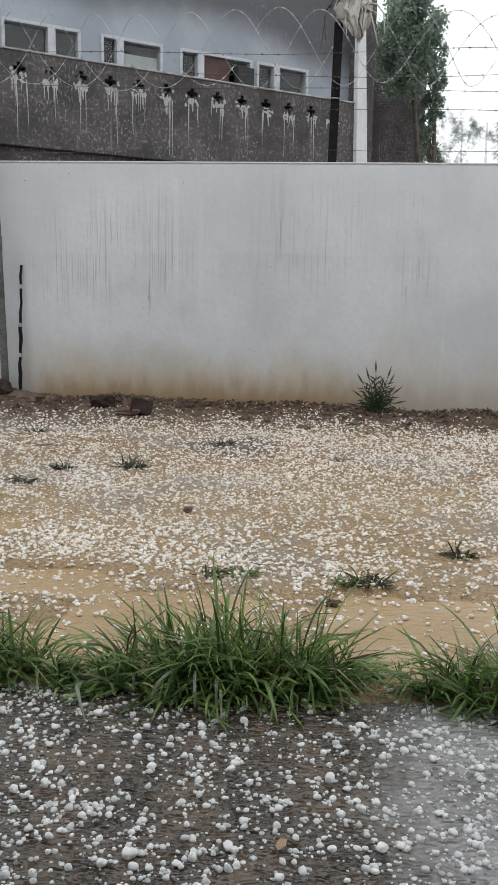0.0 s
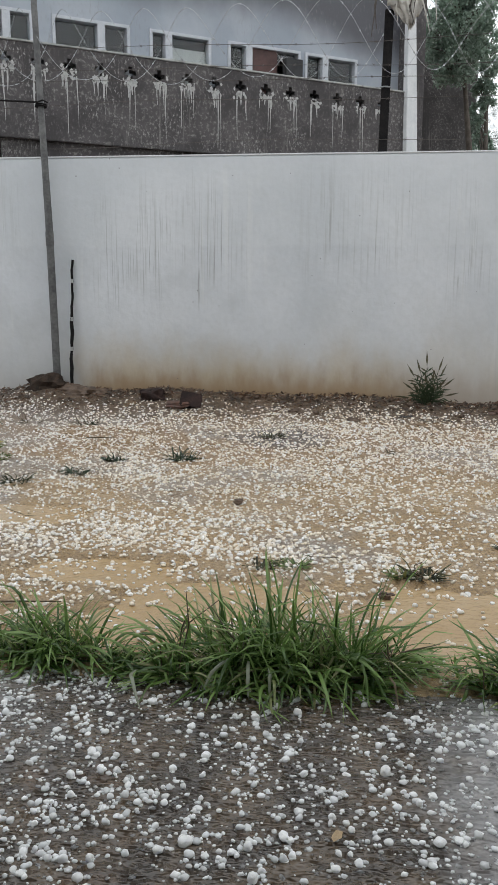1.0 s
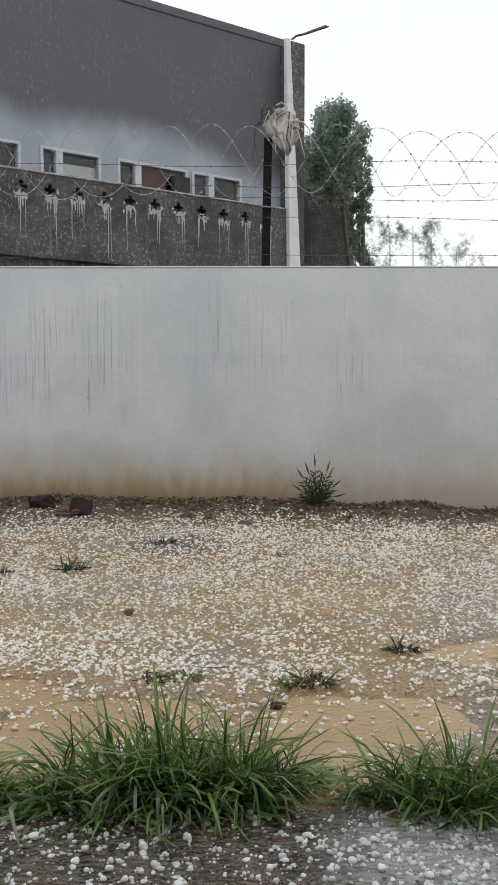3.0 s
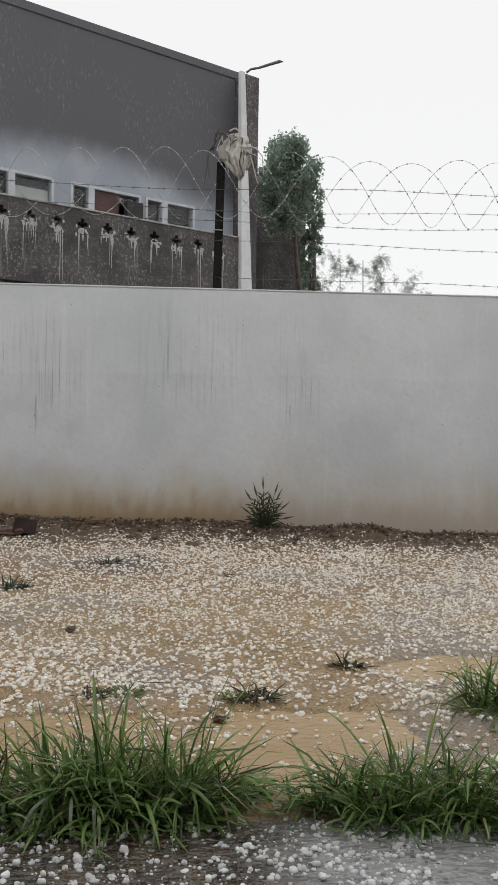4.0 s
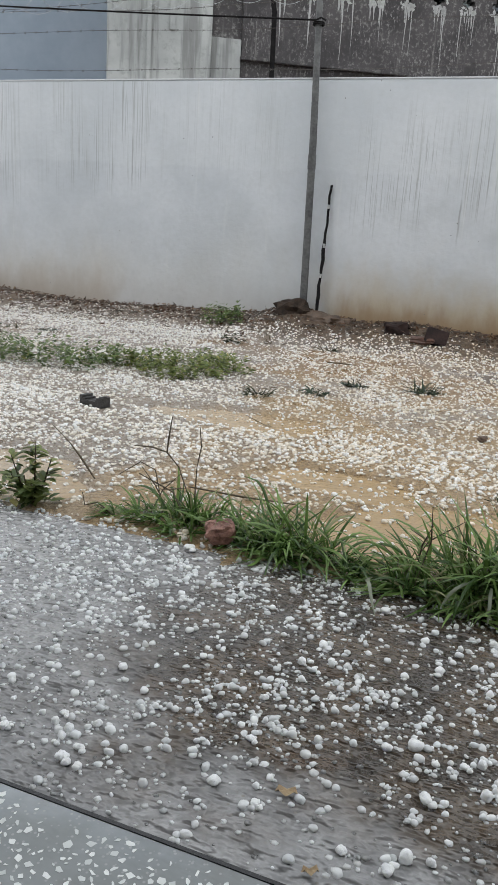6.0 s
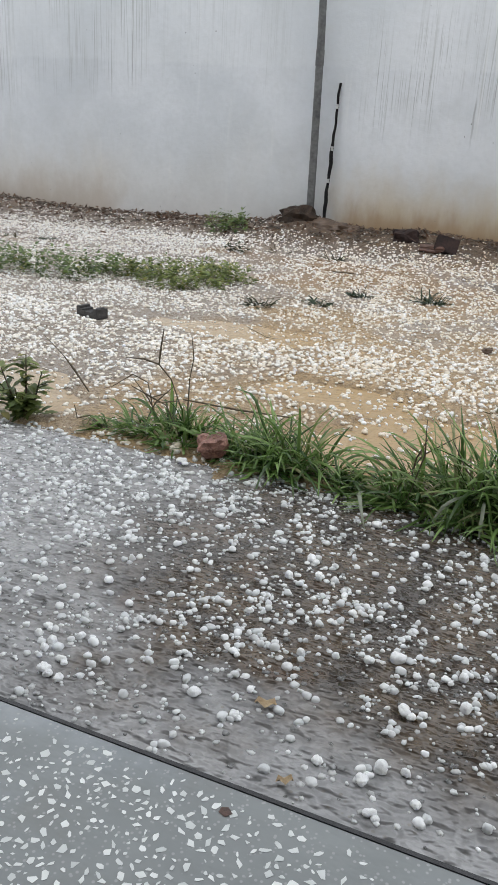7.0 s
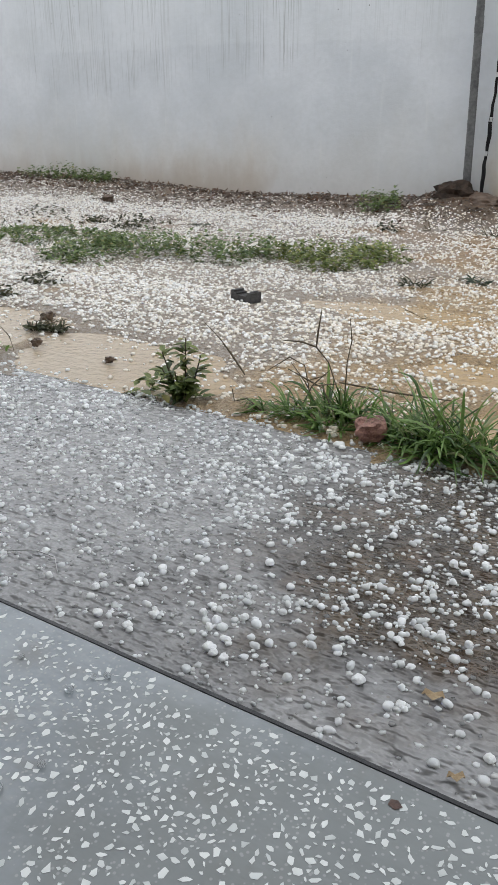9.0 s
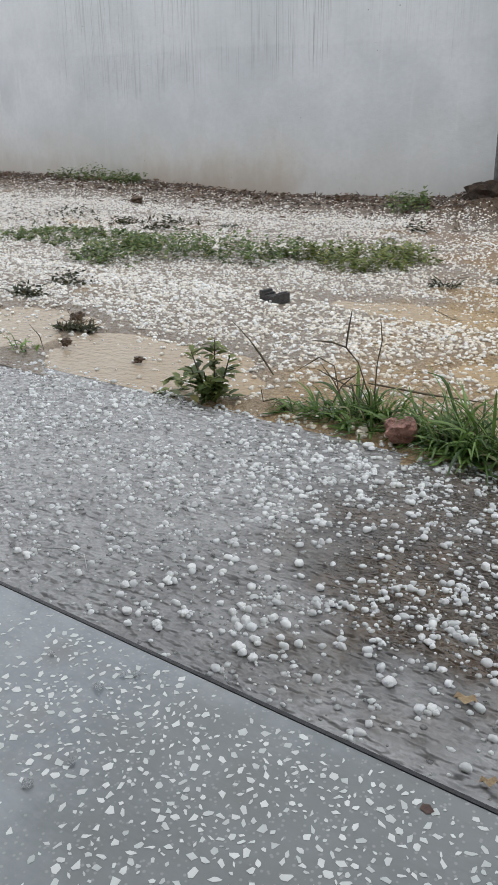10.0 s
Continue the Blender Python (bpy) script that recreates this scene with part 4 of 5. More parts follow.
def blades(count, width_x, width_y, length, seed, lean=0.5, stiff=0.5, blade=0.0055):
    """A loose oval of short arching blades."""
    r = np.random.default_rng(seed)
    a, q = r.uniform(0, 2 * np.pi, count), np.sqrt(r.random(count))
    root = np.stack([np.cos(a) * q * width_x, np.sin(a) * q * width_y, np.full(count, -0.008)], -1)
    out = np.stack([np.cos(a) * q, np.sin(a) * q * 0.7], -1) + r.normal(0, 0.5, (count, 2))
    out /= np.linalg.norm(out, axis=1)[:, None] + 1e-6
    tilt = lean * r.uniform(0.1, 0.9, count)
    return folded_blades(root, out, tilt, r.gamma(2.0, 0.7, count) * (1.4 - stiff), length * r.uniform(0.4, 1.1, count), blade * r.uniform(0.45, 1.1, count), r)


def stalk_parts(owner, count, width_x, width_y, length, seed):
    """Dry seed stalks, one by one, some of them forked."""
    r = np.random.default_rng(seed)
    for n in range(count):
        p = np.array([r.uniform(-1, 1) * width_x, r.uniform(-1, 1) * width_y, -0.01])
        d = np.array([r.normal(0, 0.40), r.normal(0, 0.25), 1.0]) * length * r.uniform(0.6, 1.2)
        mid = p + d * 0.6
        tip = p + d + np.array([r.normal(0, 0.04), 0, -0.02])
        rods = [tube(np.array([p, p + d * 0.3, mid, tip]), [0.0013, 0.0013, 0.0026, 0.0010], 4)]
        if r.random() < 0.6:
            e = mid + np.array([r.normal(0, 0.07), r.normal(0, 0.03), r.uniform(0.0, 0.05)])
            rods.append(tube(np.array([mid, (mid + e) / 2, e]), [0.0013, 0.0024, 0.0010], 4))
        part("stalk", fast_mesh("stalk", *joined(rods), STRAW, True), owner, "dark dry seed stalk")


def tuft(label, x, y, crowns, seed, stalk=6):
    """crowns: rows of offset x, offset y, spread, blade length, number of blades, droop, sway to one side."""
    z = float(yard_z(np.array(x), np.array(max(y, 2.7))))
    t = thing("grass_tuft", label, "grass", Matrix.Translation((x, y, max(0.0, z - 0.01))), group="tufts along the paving")
    r = np.random.default_rng(seed * 10)
    for dx, dy, spread, ln, n, droop, sway in crowns:
        v, f = crown(dx, dy, spread, ln * 1.12, int(n * 1.55), droop, r, sway)
        tagged(part("foliage", fast_mesh("foliage", v, f, GRASS, True), t), kind="stuff")
    # brown blades of last season, low down
    pieces = [crown(dx, dy - 0.01, spread * 1.2, ln * 0.7, max(3, n // 9), droop * 1.5, r, sway, 0.0032) for dx, dy, spread, ln, n, droop, sway in crowns]
    tagged(part("dead_foliage", fast_mesh("dead_foliage", *joined(pieces), STRAW, True), t, "limp brown dead blades"), kind="stuff")
    if stalk:
        wx = max(abs(c[0]) + c[2] * 0.7 for c in crowns)
        stalk_parts(t, stalk, wx * 0.8, 0.05, max(c[3] for c in crowns) * 0.85, seed + 5)
    return t


big = tuft("dense wet green grass tuft at the edge of the paving", 0.36, 2.63,
           [(-0.13, 0.02, 0.06, 0.25, 75, 1.0, -0.15), (-0.03, 0.03, 0.06, 0.27, 80, 0.9, 0.0), (0.07, 0.03, 0.06, 0.265, 85, 0.85, 0.0), (0.16, 0.02, 0.06, 0.24, 70, 1.1, 0.1),
            (0.25, 0.04, 0.05, 0.29, 60, 0.75, 0.35), (0.31, 0.06, 0.05, 0.20, 50, 1.3, 0.6), (0.39, 0.09, 0.04, 0.12, 28, 1.6, 0.8), (-0.23, 0.0, 0.06, 0.20, 60, 1.3, -0.5),
            (-0.33, -0.02, 0.06, 0.15, 46, 1.7, -0.8), (-0.08, -0.05, 0.08, 0.17, 60, 1.9, -0.2), (0.06, -0.05, 0.08, 0.16, 56, 1.9, 0.1), (0.20, -0.03, 0.07, 0.15, 46, 1.9, 0.3), (-0.42, -0.03, 0.05, 0.12, 26, 1.8, -0.5)], 1, 9)
v, f = folded_blades(np.array([(-0.375, -0.10, 0.05), (-0.10, -0.07, 0.09), (-0.06, -0.07, 0.08), (0.0, -0.08, 0.07)]), np.array([(-0.1, -1.0), (-0.3, -0.95), (0.05, -1.0), (0.2, -0.98)]), np.array([1.2, 1.3, 1.4, 1.4]), np.array([0.9, 1.9, 1.9, 1.8]),
                     np.array([0.26, 0.15, 0.14, 0.12]), np.array([0.006, 0.0055, 0.0055, 0.005]), np.random.default_rng(3))
tagged(part("silty_foliage", fast_mesh("silty_foliage", v, f, leaf_material("silty_blade", (0.20, 0.22, 0.15), (0.30, 0.33, 0.25), (0.34, 0.33, 0.26), 0.2), True), big, "broad silt-covered blades hanging over the paving"), kind="stuff")
tuft("low wet grass tuft growing round a piece of brick", -0.62, 2.70,
     [(-0.20, 0.0, 0.06, 0.12, 42, 1.4, -0.5), (-0.10, 0.02, 0.06, 0.15, 55, 1.1, -0.2), (0.0, 0.05, 0.05, 0.14, 40, 1.0, 0.0), (0.14, 0.0, 0.05, 0.16, 55, 1.1, 0.2), (0.22, 0.0, 0.05, 0.18, 55, 1.1, 0.4), (-0.05, -0.03, 0.06, 0.10, 36, 1.7, -0.2),
      (0.17, -0.06, 0.05, 0.09, 18, 1.8, 0.2), (0.33, -0.02, 0.05, 0.21, 60, 1.0, 0.2), (0.41, -0.03, 0.05, 0.19, 48, 1.2, 0.4), (0.28, -0.07, 0.06, 0.14, 40, 1.7, 0.2), (-0.29, -0.03, 0.04, 0.10, 16, 1.8, -0.8), (0.47, -0.05, 0.04, 0.12, 20, 1.8, 0.5)], 3, 5)
tuft("spreading wet grass tuft with bent dry stalks", 1.22, 2.60,
     [(-0.22, 0.02, 0.05, 0.18, 40, 1.2, -0.4), (-0.12, 0.0, 0.06, 0.20, 60, 1.1, -0.2), (0.0, -0.01, 0.06, 0.24, 70, 0.9, 0.0), (0.12, -0.01, 0.06, 0.22, 60, 1.1, 0.1), (0.24, -0.03, 0.06, 0.22, 60, 1.0, 0.2), (0.38, -0.02, 0.07, 0.20, 60, 1.2, 0.2),
      (-0.05, -0.07, 0.08, 0.15, 56, 1.9, 0.0), (0.15, -0.08, 0.08, 0.15, 56, 1.9, 0.1), (0.5, 0.0, 0.07, 0.18, 46, 1.2, 0.3), (-0.30, 0.05, 0.04, 0.12, 18, 1.7, -0.7)], 4, 8)
tuft("wet grass tuft out in the muddy yard", 1.78, 3.38, [(-0.06, 0.0, 0.06, 0.20, 60, 1.1, -0.4), (0.05, 0.03, 0.06, 0.22, 60, 1.0, 0.0), (0.18, 0.02, 0.06, 0.20, 60, 1.1, 0.3), (0.0, -0.05, 0.07, 0.13, 40, 1.8, -0.2)], 5, 6)


def small_weed(label, x, y, size, n, seed, material=GRASS, dry=1):
    z = float(yard_z(np.array(x), np.array(y)))
    w = thing("weed", label, "weed", Matrix.Translation((x, y, z)), group="weeds in the yard")
    tagged(part("foliage", fast_mesh("foliage", *blades(n, size * 0.6, size * 0.4, size, seed, 1.7, 0.2, 0.0060), material, True), w), kind="stuff")
    if dry:
        stalk_parts(w, dry, size * 0.8, size * 0.4, size * 0.9, seed + 1)


for i, (x, y, s, n, mat) in enumerate([(-0.89, 5.40, 0.08, 60, SPIKE), (-0.47, 5.48, 0.12, 70, SPIKE), (0.87, 3.51, 0.10, 60, MUD_WEED), (0.78, 3.49, 0.07, 26, DARK_WEED), (0.25, 3.55, 0.08, 28, MUD_WEED), (0.36, 3.58, 0.08, 30, DARK_WEED), (1.30, 3.90, 0.09, 40, MUD_WEED), (-2.39, 3.03, 0.07, 60, MUD_WEED), (-2.31, 3.06, 0.08, 60, MUD_WEED), (-1.02, 4.21, 0.05, 16, MUD_WEED), (-1.40, 6.44, 0.10, 24, MUD_WEED), (0.05, 6.15, 0.10, 24, MUD_WEED), (-1.30, 4.80, 0.10, 40, MUD_WEED), (-1.04, 5.05, 0.10, 34, SPIKE),
                                      (0.86, 5.75, 0.06, 14, STRAW), (-2.43, 3.14, 0.10, 26, STRAW), (-2.27, 2.68, 0.10, 14, GRASS), (-3.15, 3.4, 0.10, 26, SPIKE), (1.72, 3.15, 0.10, 24, WEED),
                                      (0.72, 2.66, 0.07, 26, WEED), (0.85, 2.75, 0.09, 34, MUD_WEED), (0.80, 2.72, 0.06, 20, STRAW), (-2.0, 5.6, 0.08, 20, SPIKE), (-3.6, 5.9, 0.09, 24, SPIKE), (-1.85, 6.45, 0.12, 14, STRAW)]):
    small_weed("small bedraggled weed in the hail-covered soil", x, y, s, n, 200 + 3 * i, mat)


def leafy(count, reach_x, reach_y, height, leaf, seed):
    """A small flat weed: broad little leaves at mixed heights."""
    r = np.random.default_rng(seed)
    x, y = r.uniform(-1, 1, count) * reach_x, r.uniform(-1, 1, count) * reach_y
    pos = np.stack([x, y, height * r.random(count) ** 1.6], -1)
    a = r.uniform(0, 6.28, count)
    along = np.stack([np.cos(a), np.sin(a), r.uniform(-0.5, 0.8, count)], -1)
    along /= np.linalg.norm(along, axis=1)[:, None]
    side = np.cross(along, np.array([0, 0, 1.0]) + r.normal(0, 0.3, (count, 3)))
    side /= np.linalg.norm(side, axis=1)[:, None]
    ln = leaf * r.uniform(0.6, 1.4, count)[:, None]
    up = np.cross(side, along)
    v = np.stack([pos, pos + along * ln * 0.4 + side * ln * 0.24 + up * ln * 0.06, pos + along * ln, pos + along * ln * 0.4 - side * ln * 0.24 + up * ln * 0.06], 1)
    return v.reshape(-1, 3), np.arange(count * 4).reshape(-1, 4)


def on_yard(v, x, y):
    v = np.array(v)
    v[:, 2] += yard_z(v[:, 0] + x, v[:, 1] + y)
    return v


def sprigs(count, reach_x, reach_y, height, leaf, seed, clumped):
    """Low leafy growth: many short leaning shoots, each with a spray of broad little leaves."""
    r = np.random.default_rng(seed)
    x, y = r.uniform(-1, 1, count) * reach_x, r.uniform(-1, 1, count) * reach_y
    far = np.hypot(x / reach_x, y / reach_y)
    keep = value_noise(x, y, clumped, seed) + 0.15 * r.random(count) > 0.40 + 0.28 * far ** 2
    x, y, far = x[keep], y[keep], far[keep]
    out = []
    for i in range(len(x)):
        h = height * r.uniform(0.35, 1.0) * (1.15 - 0.6 * far[i])
        lean = r.normal(0, 0.35, 2)
        m = int(r.integers(6, 12))
        f = r.random(m) ** 0.8
        pos = np.stack([x[i] + lean[0] * h * f, y[i] + lean[1] * h * f, h * f], -1)
        a = r.uniform(0, 6.28, m)
        along = np.stack([np.cos(a), np.sin(a), r.uniform(-0.25, 0.7, m)], -1)
        along /= np.linalg.norm(along, axis=1)[:, None]
        side = np.cross(along, np.array([0, 0, 1.0]) + r.normal(0, 0.3, (m, 3)))
        side /= np.linalg.norm(side, axis=1)[:, None]
        ln = leaf * r.uniform(0.6, 1.3, m)[:, None]
        up = np.cross(side, along)
        v = np.stack([pos, pos + along * ln * 0.4 + side * ln * 0.26 + up * ln * 0.08, pos + along * ln, pos + along * ln * 0.4 - side * ln * 0.26 + up * ln * 0.08], 1)
        out.append((v.reshape(-1, 3), np.arange(m * 4).reshape(-1, 4)))
    return joined(out)


def weed_bed(label, x, y, rx, ry, height, leaf, count, seed, clumped, material=WEED, turn=0.0):
    v, f = sprigs(count, rx, ry, height, leaf, seed, clumped) if clumped else leafy(count, rx, ry, height, leaf, seed)
    c, s = math.cos(radians(turn)), math.sin(radians(turn))
    v = np.stack([v[:, 0] * c - v[:, 1] * s, v[:, 0] * s + v[:, 1] * c, v[:, 2]], -1)
    thing("weed_bed", label, "weeds", Matrix.Translation((x, y, 0)), fast_mesh("weed_bed", on_yard(v, x, y), f, material), kind="stuff")


weed_bed("green leafy weeds trampled into the soil", -2.98, 4.80, 0.88, 0.46, 0.19, 0.036, 950, 71, 3.4, DARK_WEED, 24)
weed_bed("yellow-green leafy weeds trampled into the soil", -2.08, 5.12, 0.60, 0.30, 0.16, 0.032, 520, 72, 3.4, WEED, 32)
weed_bed("sparse dark weeds among the hailstones", -4.25, 4.95, 0.75, 0.42, 0.07, 0.034, 420, 76, 2.4, DARK_WEED, 12)
weed_bed("green weeds along the foot of the wall", -6.5, 7.38, 0.75, 0.14, 0.17, 0.035, 300, 73, 2.0, DARK_WEED)
weed_bed("small green weed by the pole's foot", -2.60, 7.08, 0.22, 0.14, 0.17, 0.036, 90, 74, 2.5, DARK_WEED)
for i, (x, y, s, m) in enumerate([(-3.10, 3.74, 1.1, MUD_WEED), (-3.05, 3.38, 0.7, MUD_WEED), (-4.08, 5.6, 1.2, MUD_WEED), (-2.12, 6.28, 1.0, MUD_WEED), (-4.5, 5.7, 0.8, MUD_WEED)]):
    weed_bed("small dark leafy weed among the hailstones", x, y, 0.11 * s, 0.07 * s, 0.07 * s, 0.034, 110, 400 + i, 0.0, m)
weed_bed("sparse low weeds in the yard", -4.9, 5.7, 1.2, 0.4, 0.05, 0.030, 160, 75, 2.2, MUD_WEED)


def herb():
    h = thing("herb", "leafy green herb with an upright stem at the paving's edge", "plant", Matrix.Translation((-1.24, 2.63, 0.0)) @ Matrix.Scale(1.25, 4))
    stems, lv = [], []
    r = np.random.default_rng(14)
    for k in range(7):
        a = r.uniform(0, 6.28)
        tip = np.array([math.cos(a) * r.uniform(0.04, 0.115), math.sin(a) * 0.05, r.uniform(0.07, 0.15)]) if k else np.array([0.01, 0, 0.185])
        stems.append(tube(np.array([(0, 0, 0), tip * (0.6, 0.6, 0.5), tip]), [0.003, 0.0025, 0.0015], 5))
        for i in range(17 if k else 26):
            f = r.uniform(0.25, 1.0)
            lv.append(tip * f)
    for i in range(60):
        lv.append(np.array([r.uniform(-0.16, 0.05), r.uniform(-0.05, 0.04), r.uniform(0.005, 0.05)]))
    part("stems", fast_mesh("stems", *joined(stems), STRAW, True), h)
    rows = []
    for p in lv:
        a = r.uniform(0, 6.28)
        d = np.array([math.cos(a), math.sin(a) * 0.8, r.uniform(-0.3, 0.7)])
        d /= np.linalg.norm(d)
        s = np.cross(d, (0, 0, 1.0))
        s /= np.linalg.norm(s)
        n = np.cross(s, d)
        ln = r.uniform(0.028, 0.054)
        w = ln * 0.26
        pts = [p, p + d * ln * 0.35 + s * w + n * 0.003, p + d * ln * 0.7 + s * w * 0.8 + n * 0.002, p + d * ln - n * 0.004, p + d * ln * 0.7 - s * w * 0.8 + n * 0.002, p + d * ln * 0.35 - s * w + n * 0.003]
        rows.append((np.array(pts), np.array([[0, 1, 2, 3], [0, 3, 4, 5]])))
    part("leaves", fast_mesh("leaves", *joined(rows), HERB), h)


herb()


def spiky_plant():
    t = thing("spiky_plant", "dark spiky seedling palm at the foot of the wall", "plant", Matrix.Translation((1.235, 7.34, 0.095)))
    r = np.random.default_rng(9)
    for deg, ln, lean in [(93, 0.44, 0.0), (70, 0.41, -0.05), (60, 0.36, 0.05), (45, 0.30, -0.06), (24, 0.26, 0.0), (108, 0.38, -0.04), (122, 0.36, 0.05), (140, 0.27, -0.06), (163, 0.26, 0.02), (82, 0.28, -0.12), (100, 0.26, -0.14), (58, 0.24, -0.14), (128, 0.22, -0.13)]:
        a = radians(deg)
        aim = np.array([0.74 * math.cos(a), lean / ln, math.sin(a)])
        tip = aim * ln * 0.72 + (0, 0, 0.06)
        mid = tip * 0.5 + (0, 0, 0.045)
        rachis = tube(np.array([(0, 0, 0), mid, tip]), [0.006, 0.005, 0.003], 5)
        frond = part("frond", fast_mesh("frond", *rachis, SPIKE, True), t)
        leaf = []
        for i in range(6):
            f = 0.34 + 0.66 * i / 5
            p = 2 * f * (1 - f) * mid + f * f * tip
            fwd = mid * (1 - f) + (tip - mid) * f
            fwd = fwd / np.linalg.norm(fwd)
            for sd in ((-1, 1) if i < 5 else (0,)):
                d = fwd * 0.9 + sd * np.array([-math.sin(a), r.normal(0, 0.25), math.cos(a)]) * r.uniform(0.7, 1.15) + (0, r.normal(0, 0.15), -0.08)
                d /= np.linalg.norm(d)
                s = np.cross(d, (0, 1.0, 0.3))
                s /= np.linalg.norm(s)
                keel = np.array([0, -0.004, 0])
                q = r.uniform(0.06, 0.105) if sd else 0.14
                w = 0.0075 if sd else 0.009
                leaf.append((np.array([p, p + d * q * 0.45 + s * w, p + d * q, p + d * q * 0.45 - s * w, p + d * q * 0.45 + keel]), np.array([[0, 1, 4], [1, 2, 4], [2, 3, 4], [3, 0, 4]])))
        tagged(part("foliage", fast_mesh("foliage", *joined(leaf), SPIKE), frond), kind="stuff")
    part("litter", rock_mesh("litter", (0.34, 0.2, 0.12), 17, DIRT, 0.4), t)


spiky_plant()

# ---- bricks, blocks and clods ----
redbrick = rock_mesh("redbrick", (0.085, 0.065, 0.062), 3, BRICK, 0.4, 3, 0.8)
thing("brick_piece", "broken piece of red brick lying in the grass", "brick", pose(-0.526, 2.622, 0.052, 12, -14, 24), redbrick)


def broken_block():
    b = thing("broken_block", "small wet black block with a broken notched top", "block", pose(-1.89, 4.0, 0.02, 0, 0, -14) @ Matrix.Scale(0.72, 4))
    me = holed_wall("shell", [-0.105, -0.075, -0.045, 0.05, 0.065, 0.105], [0, 0.042, 0.054, 0.070], lambda x, z: z > 0.054 and -0.075 < x < 0.065 or z > 0.042 and -0.045 < x < 0.05, -0.05, 0.05, CHAR)
    part("shell", me, b)
    part("broken_lip", rock_mesh("broken_lip", (0.03, 0.08, 0.02), 8, CHAR, 0.3), b, "", Matrix.Translation((0.083, 0, 0.068)))


broken_block()
for x, y, z, s, m, rz, lab in [(-1.06, 7.20, 0.205, (0.20, 0.14, 0.13), SODDEN_BRICK, 10, "dark wet brick piece half sunk in dirt"), (-0.80, 7.03, 0.165, (0.20, 0.12, 0.06), BRICK_DARK, -12, "flat wet dark red brick piece"),
                               (0.15, 7.0, 0.125, (0.12, 0.07, 0.05), DIRT, 0, "dark wet clod of earth"),
                               (1.02, 6.95, 0.10, (0.16, 0.08, 0.04), CHAR, 12, "dark wet flat stone"), (0.62, 6.75, 0.10, (0.10, 0.06, 0.05), DIRT, 0, "dark wet clod of earth"),
                               (0.87, 7.12, 0.11, (0.13, 0.08, 0.05), simple("teal_painted_shard", (0.10, 0.15, 0.14), (0.18, 0.24, 0.22), 14, 0.5), 8, "dull teal painted stone"), (1.78, 7.2, 0.10, (0.15, 0.1, 0.07), BRICK_DARK, 0, "dark wet brick piece half sunk in dirt"), (0.02, 4.5, 0.03, (0.05, 0.04, 0.03), DIRT, 0, "dark wet clod of earth"),
                               (-1.76, 2.82, 0.02, (0.04, 0.03, 0.025), DIRT, 30, "dark wet clod of earth"), (-2.17, 2.82, 0.03, (0.04, 0.035, 0.03), DIRT, 60, "dark wet clod of earth"),
                               (-2.5, 3.2, 0.02, (0.07, 0.05, 0.04), DIRT, 10, "dark wet clod of earth"), (0.72, 3.3, 0.015, (0.05, 0.03, 0.025), DIRT, 0, "dark wet clod of earth"),
                               (-5.2, 6.6, 0.12, (0.12, 0.09, 0.06), DIRT, 0, "dark wet clod of earth")]:
    thing("brick_piece" if "brick" in lab else "stone" if "stone" in lab else "clod", lab, "brick" if "brick" in lab else "stone" if "stone" in lab else "clod", pose(x, y, z, 4, -5, rz), rock_mesh("rubble", s, x * 7 + y, m, 0.30 if "brick" in lab else 0.65, 3, 0.8 if "brick" in lab else 0.15))

thing("brick_piece", "dark wet whole brick propped on a brick piece", "brick", pose(-0.70, 7.02, 0.20, -24, 14, 12), boxes("brick", [((-0.088, -0.03, -0.062), (0.088, 0.03, 0.062))], SODDEN_BRICK, 0.007))

thing("earth_mound", "dark wet mound of earth round the pole's foot", "mound", pose(-1.80, 7.40, 0.15, 0, 0, -8), rock_mesh("earth_mound", (0.62, 0.30, 0.22), 23, DIRT, 0.45, 4, 0.1))
litter_r = np.random.default_rng(88)
twigs = []
for k in range(1500):
    x, y = litter_r.uniform(-8.5, 4.5), 7.55 - abs(litter_r.normal(0, 0.33))
    z = float(yard_z(np.array(x), np.array(y)))
    a, ln = litter_r.uniform(0, 3.14), litter_r.uniform(0.02, 0.11)
    d = np.array([math.cos(a), math.sin(a), litter_r.uniform(-0.1, 0.35)]) * ln
    c = np.array([x, y, z + 0.006])
    twigs.append(tube(np.array([c - d / 2, c + (0, 0, 0.006), c + d / 2]), [0.002, 0.0045, 0.002], 3))
thing("twig_litter", "dark dead twigs and stems along the foot of the wall", "litter", me=fast_mesh("twig_litter", *joined(twigs), BARK), kind="stuff")
clods = []
for k in range(650):
    x, y = litter_r.uniform(-8.5, 4.5), 7.56 - abs(litter_r.normal(0, 0.24))
    z = float(yard_z(np.array(x), np.array(y)))
    s = 0.008 + 0.026 * litter_r.random() ** 2
    q = litter_r.normal(0, 0.25, (6, 3)) + np.array([(1, 0, 0), (-1, 0, 0), (0, 1, 0), (0, -1, 0), (0, 0, 0.7), (0, 0, -0.7)])
    clods.append((q * s + (x, y, z + s * 0.3), np.array([(0, 2, 4), (2, 1, 4), (1, 3, 4), (3, 0, 4), (2, 0, 5), (1, 2, 5), (3, 1, 5), (0, 3, 5)])))
thing("earth_clods", "loose dark wet clods along the foot of the wall", "clods", me=fast_mesh("earth_clods", *joined(clods), DIRT), kind="stuff")


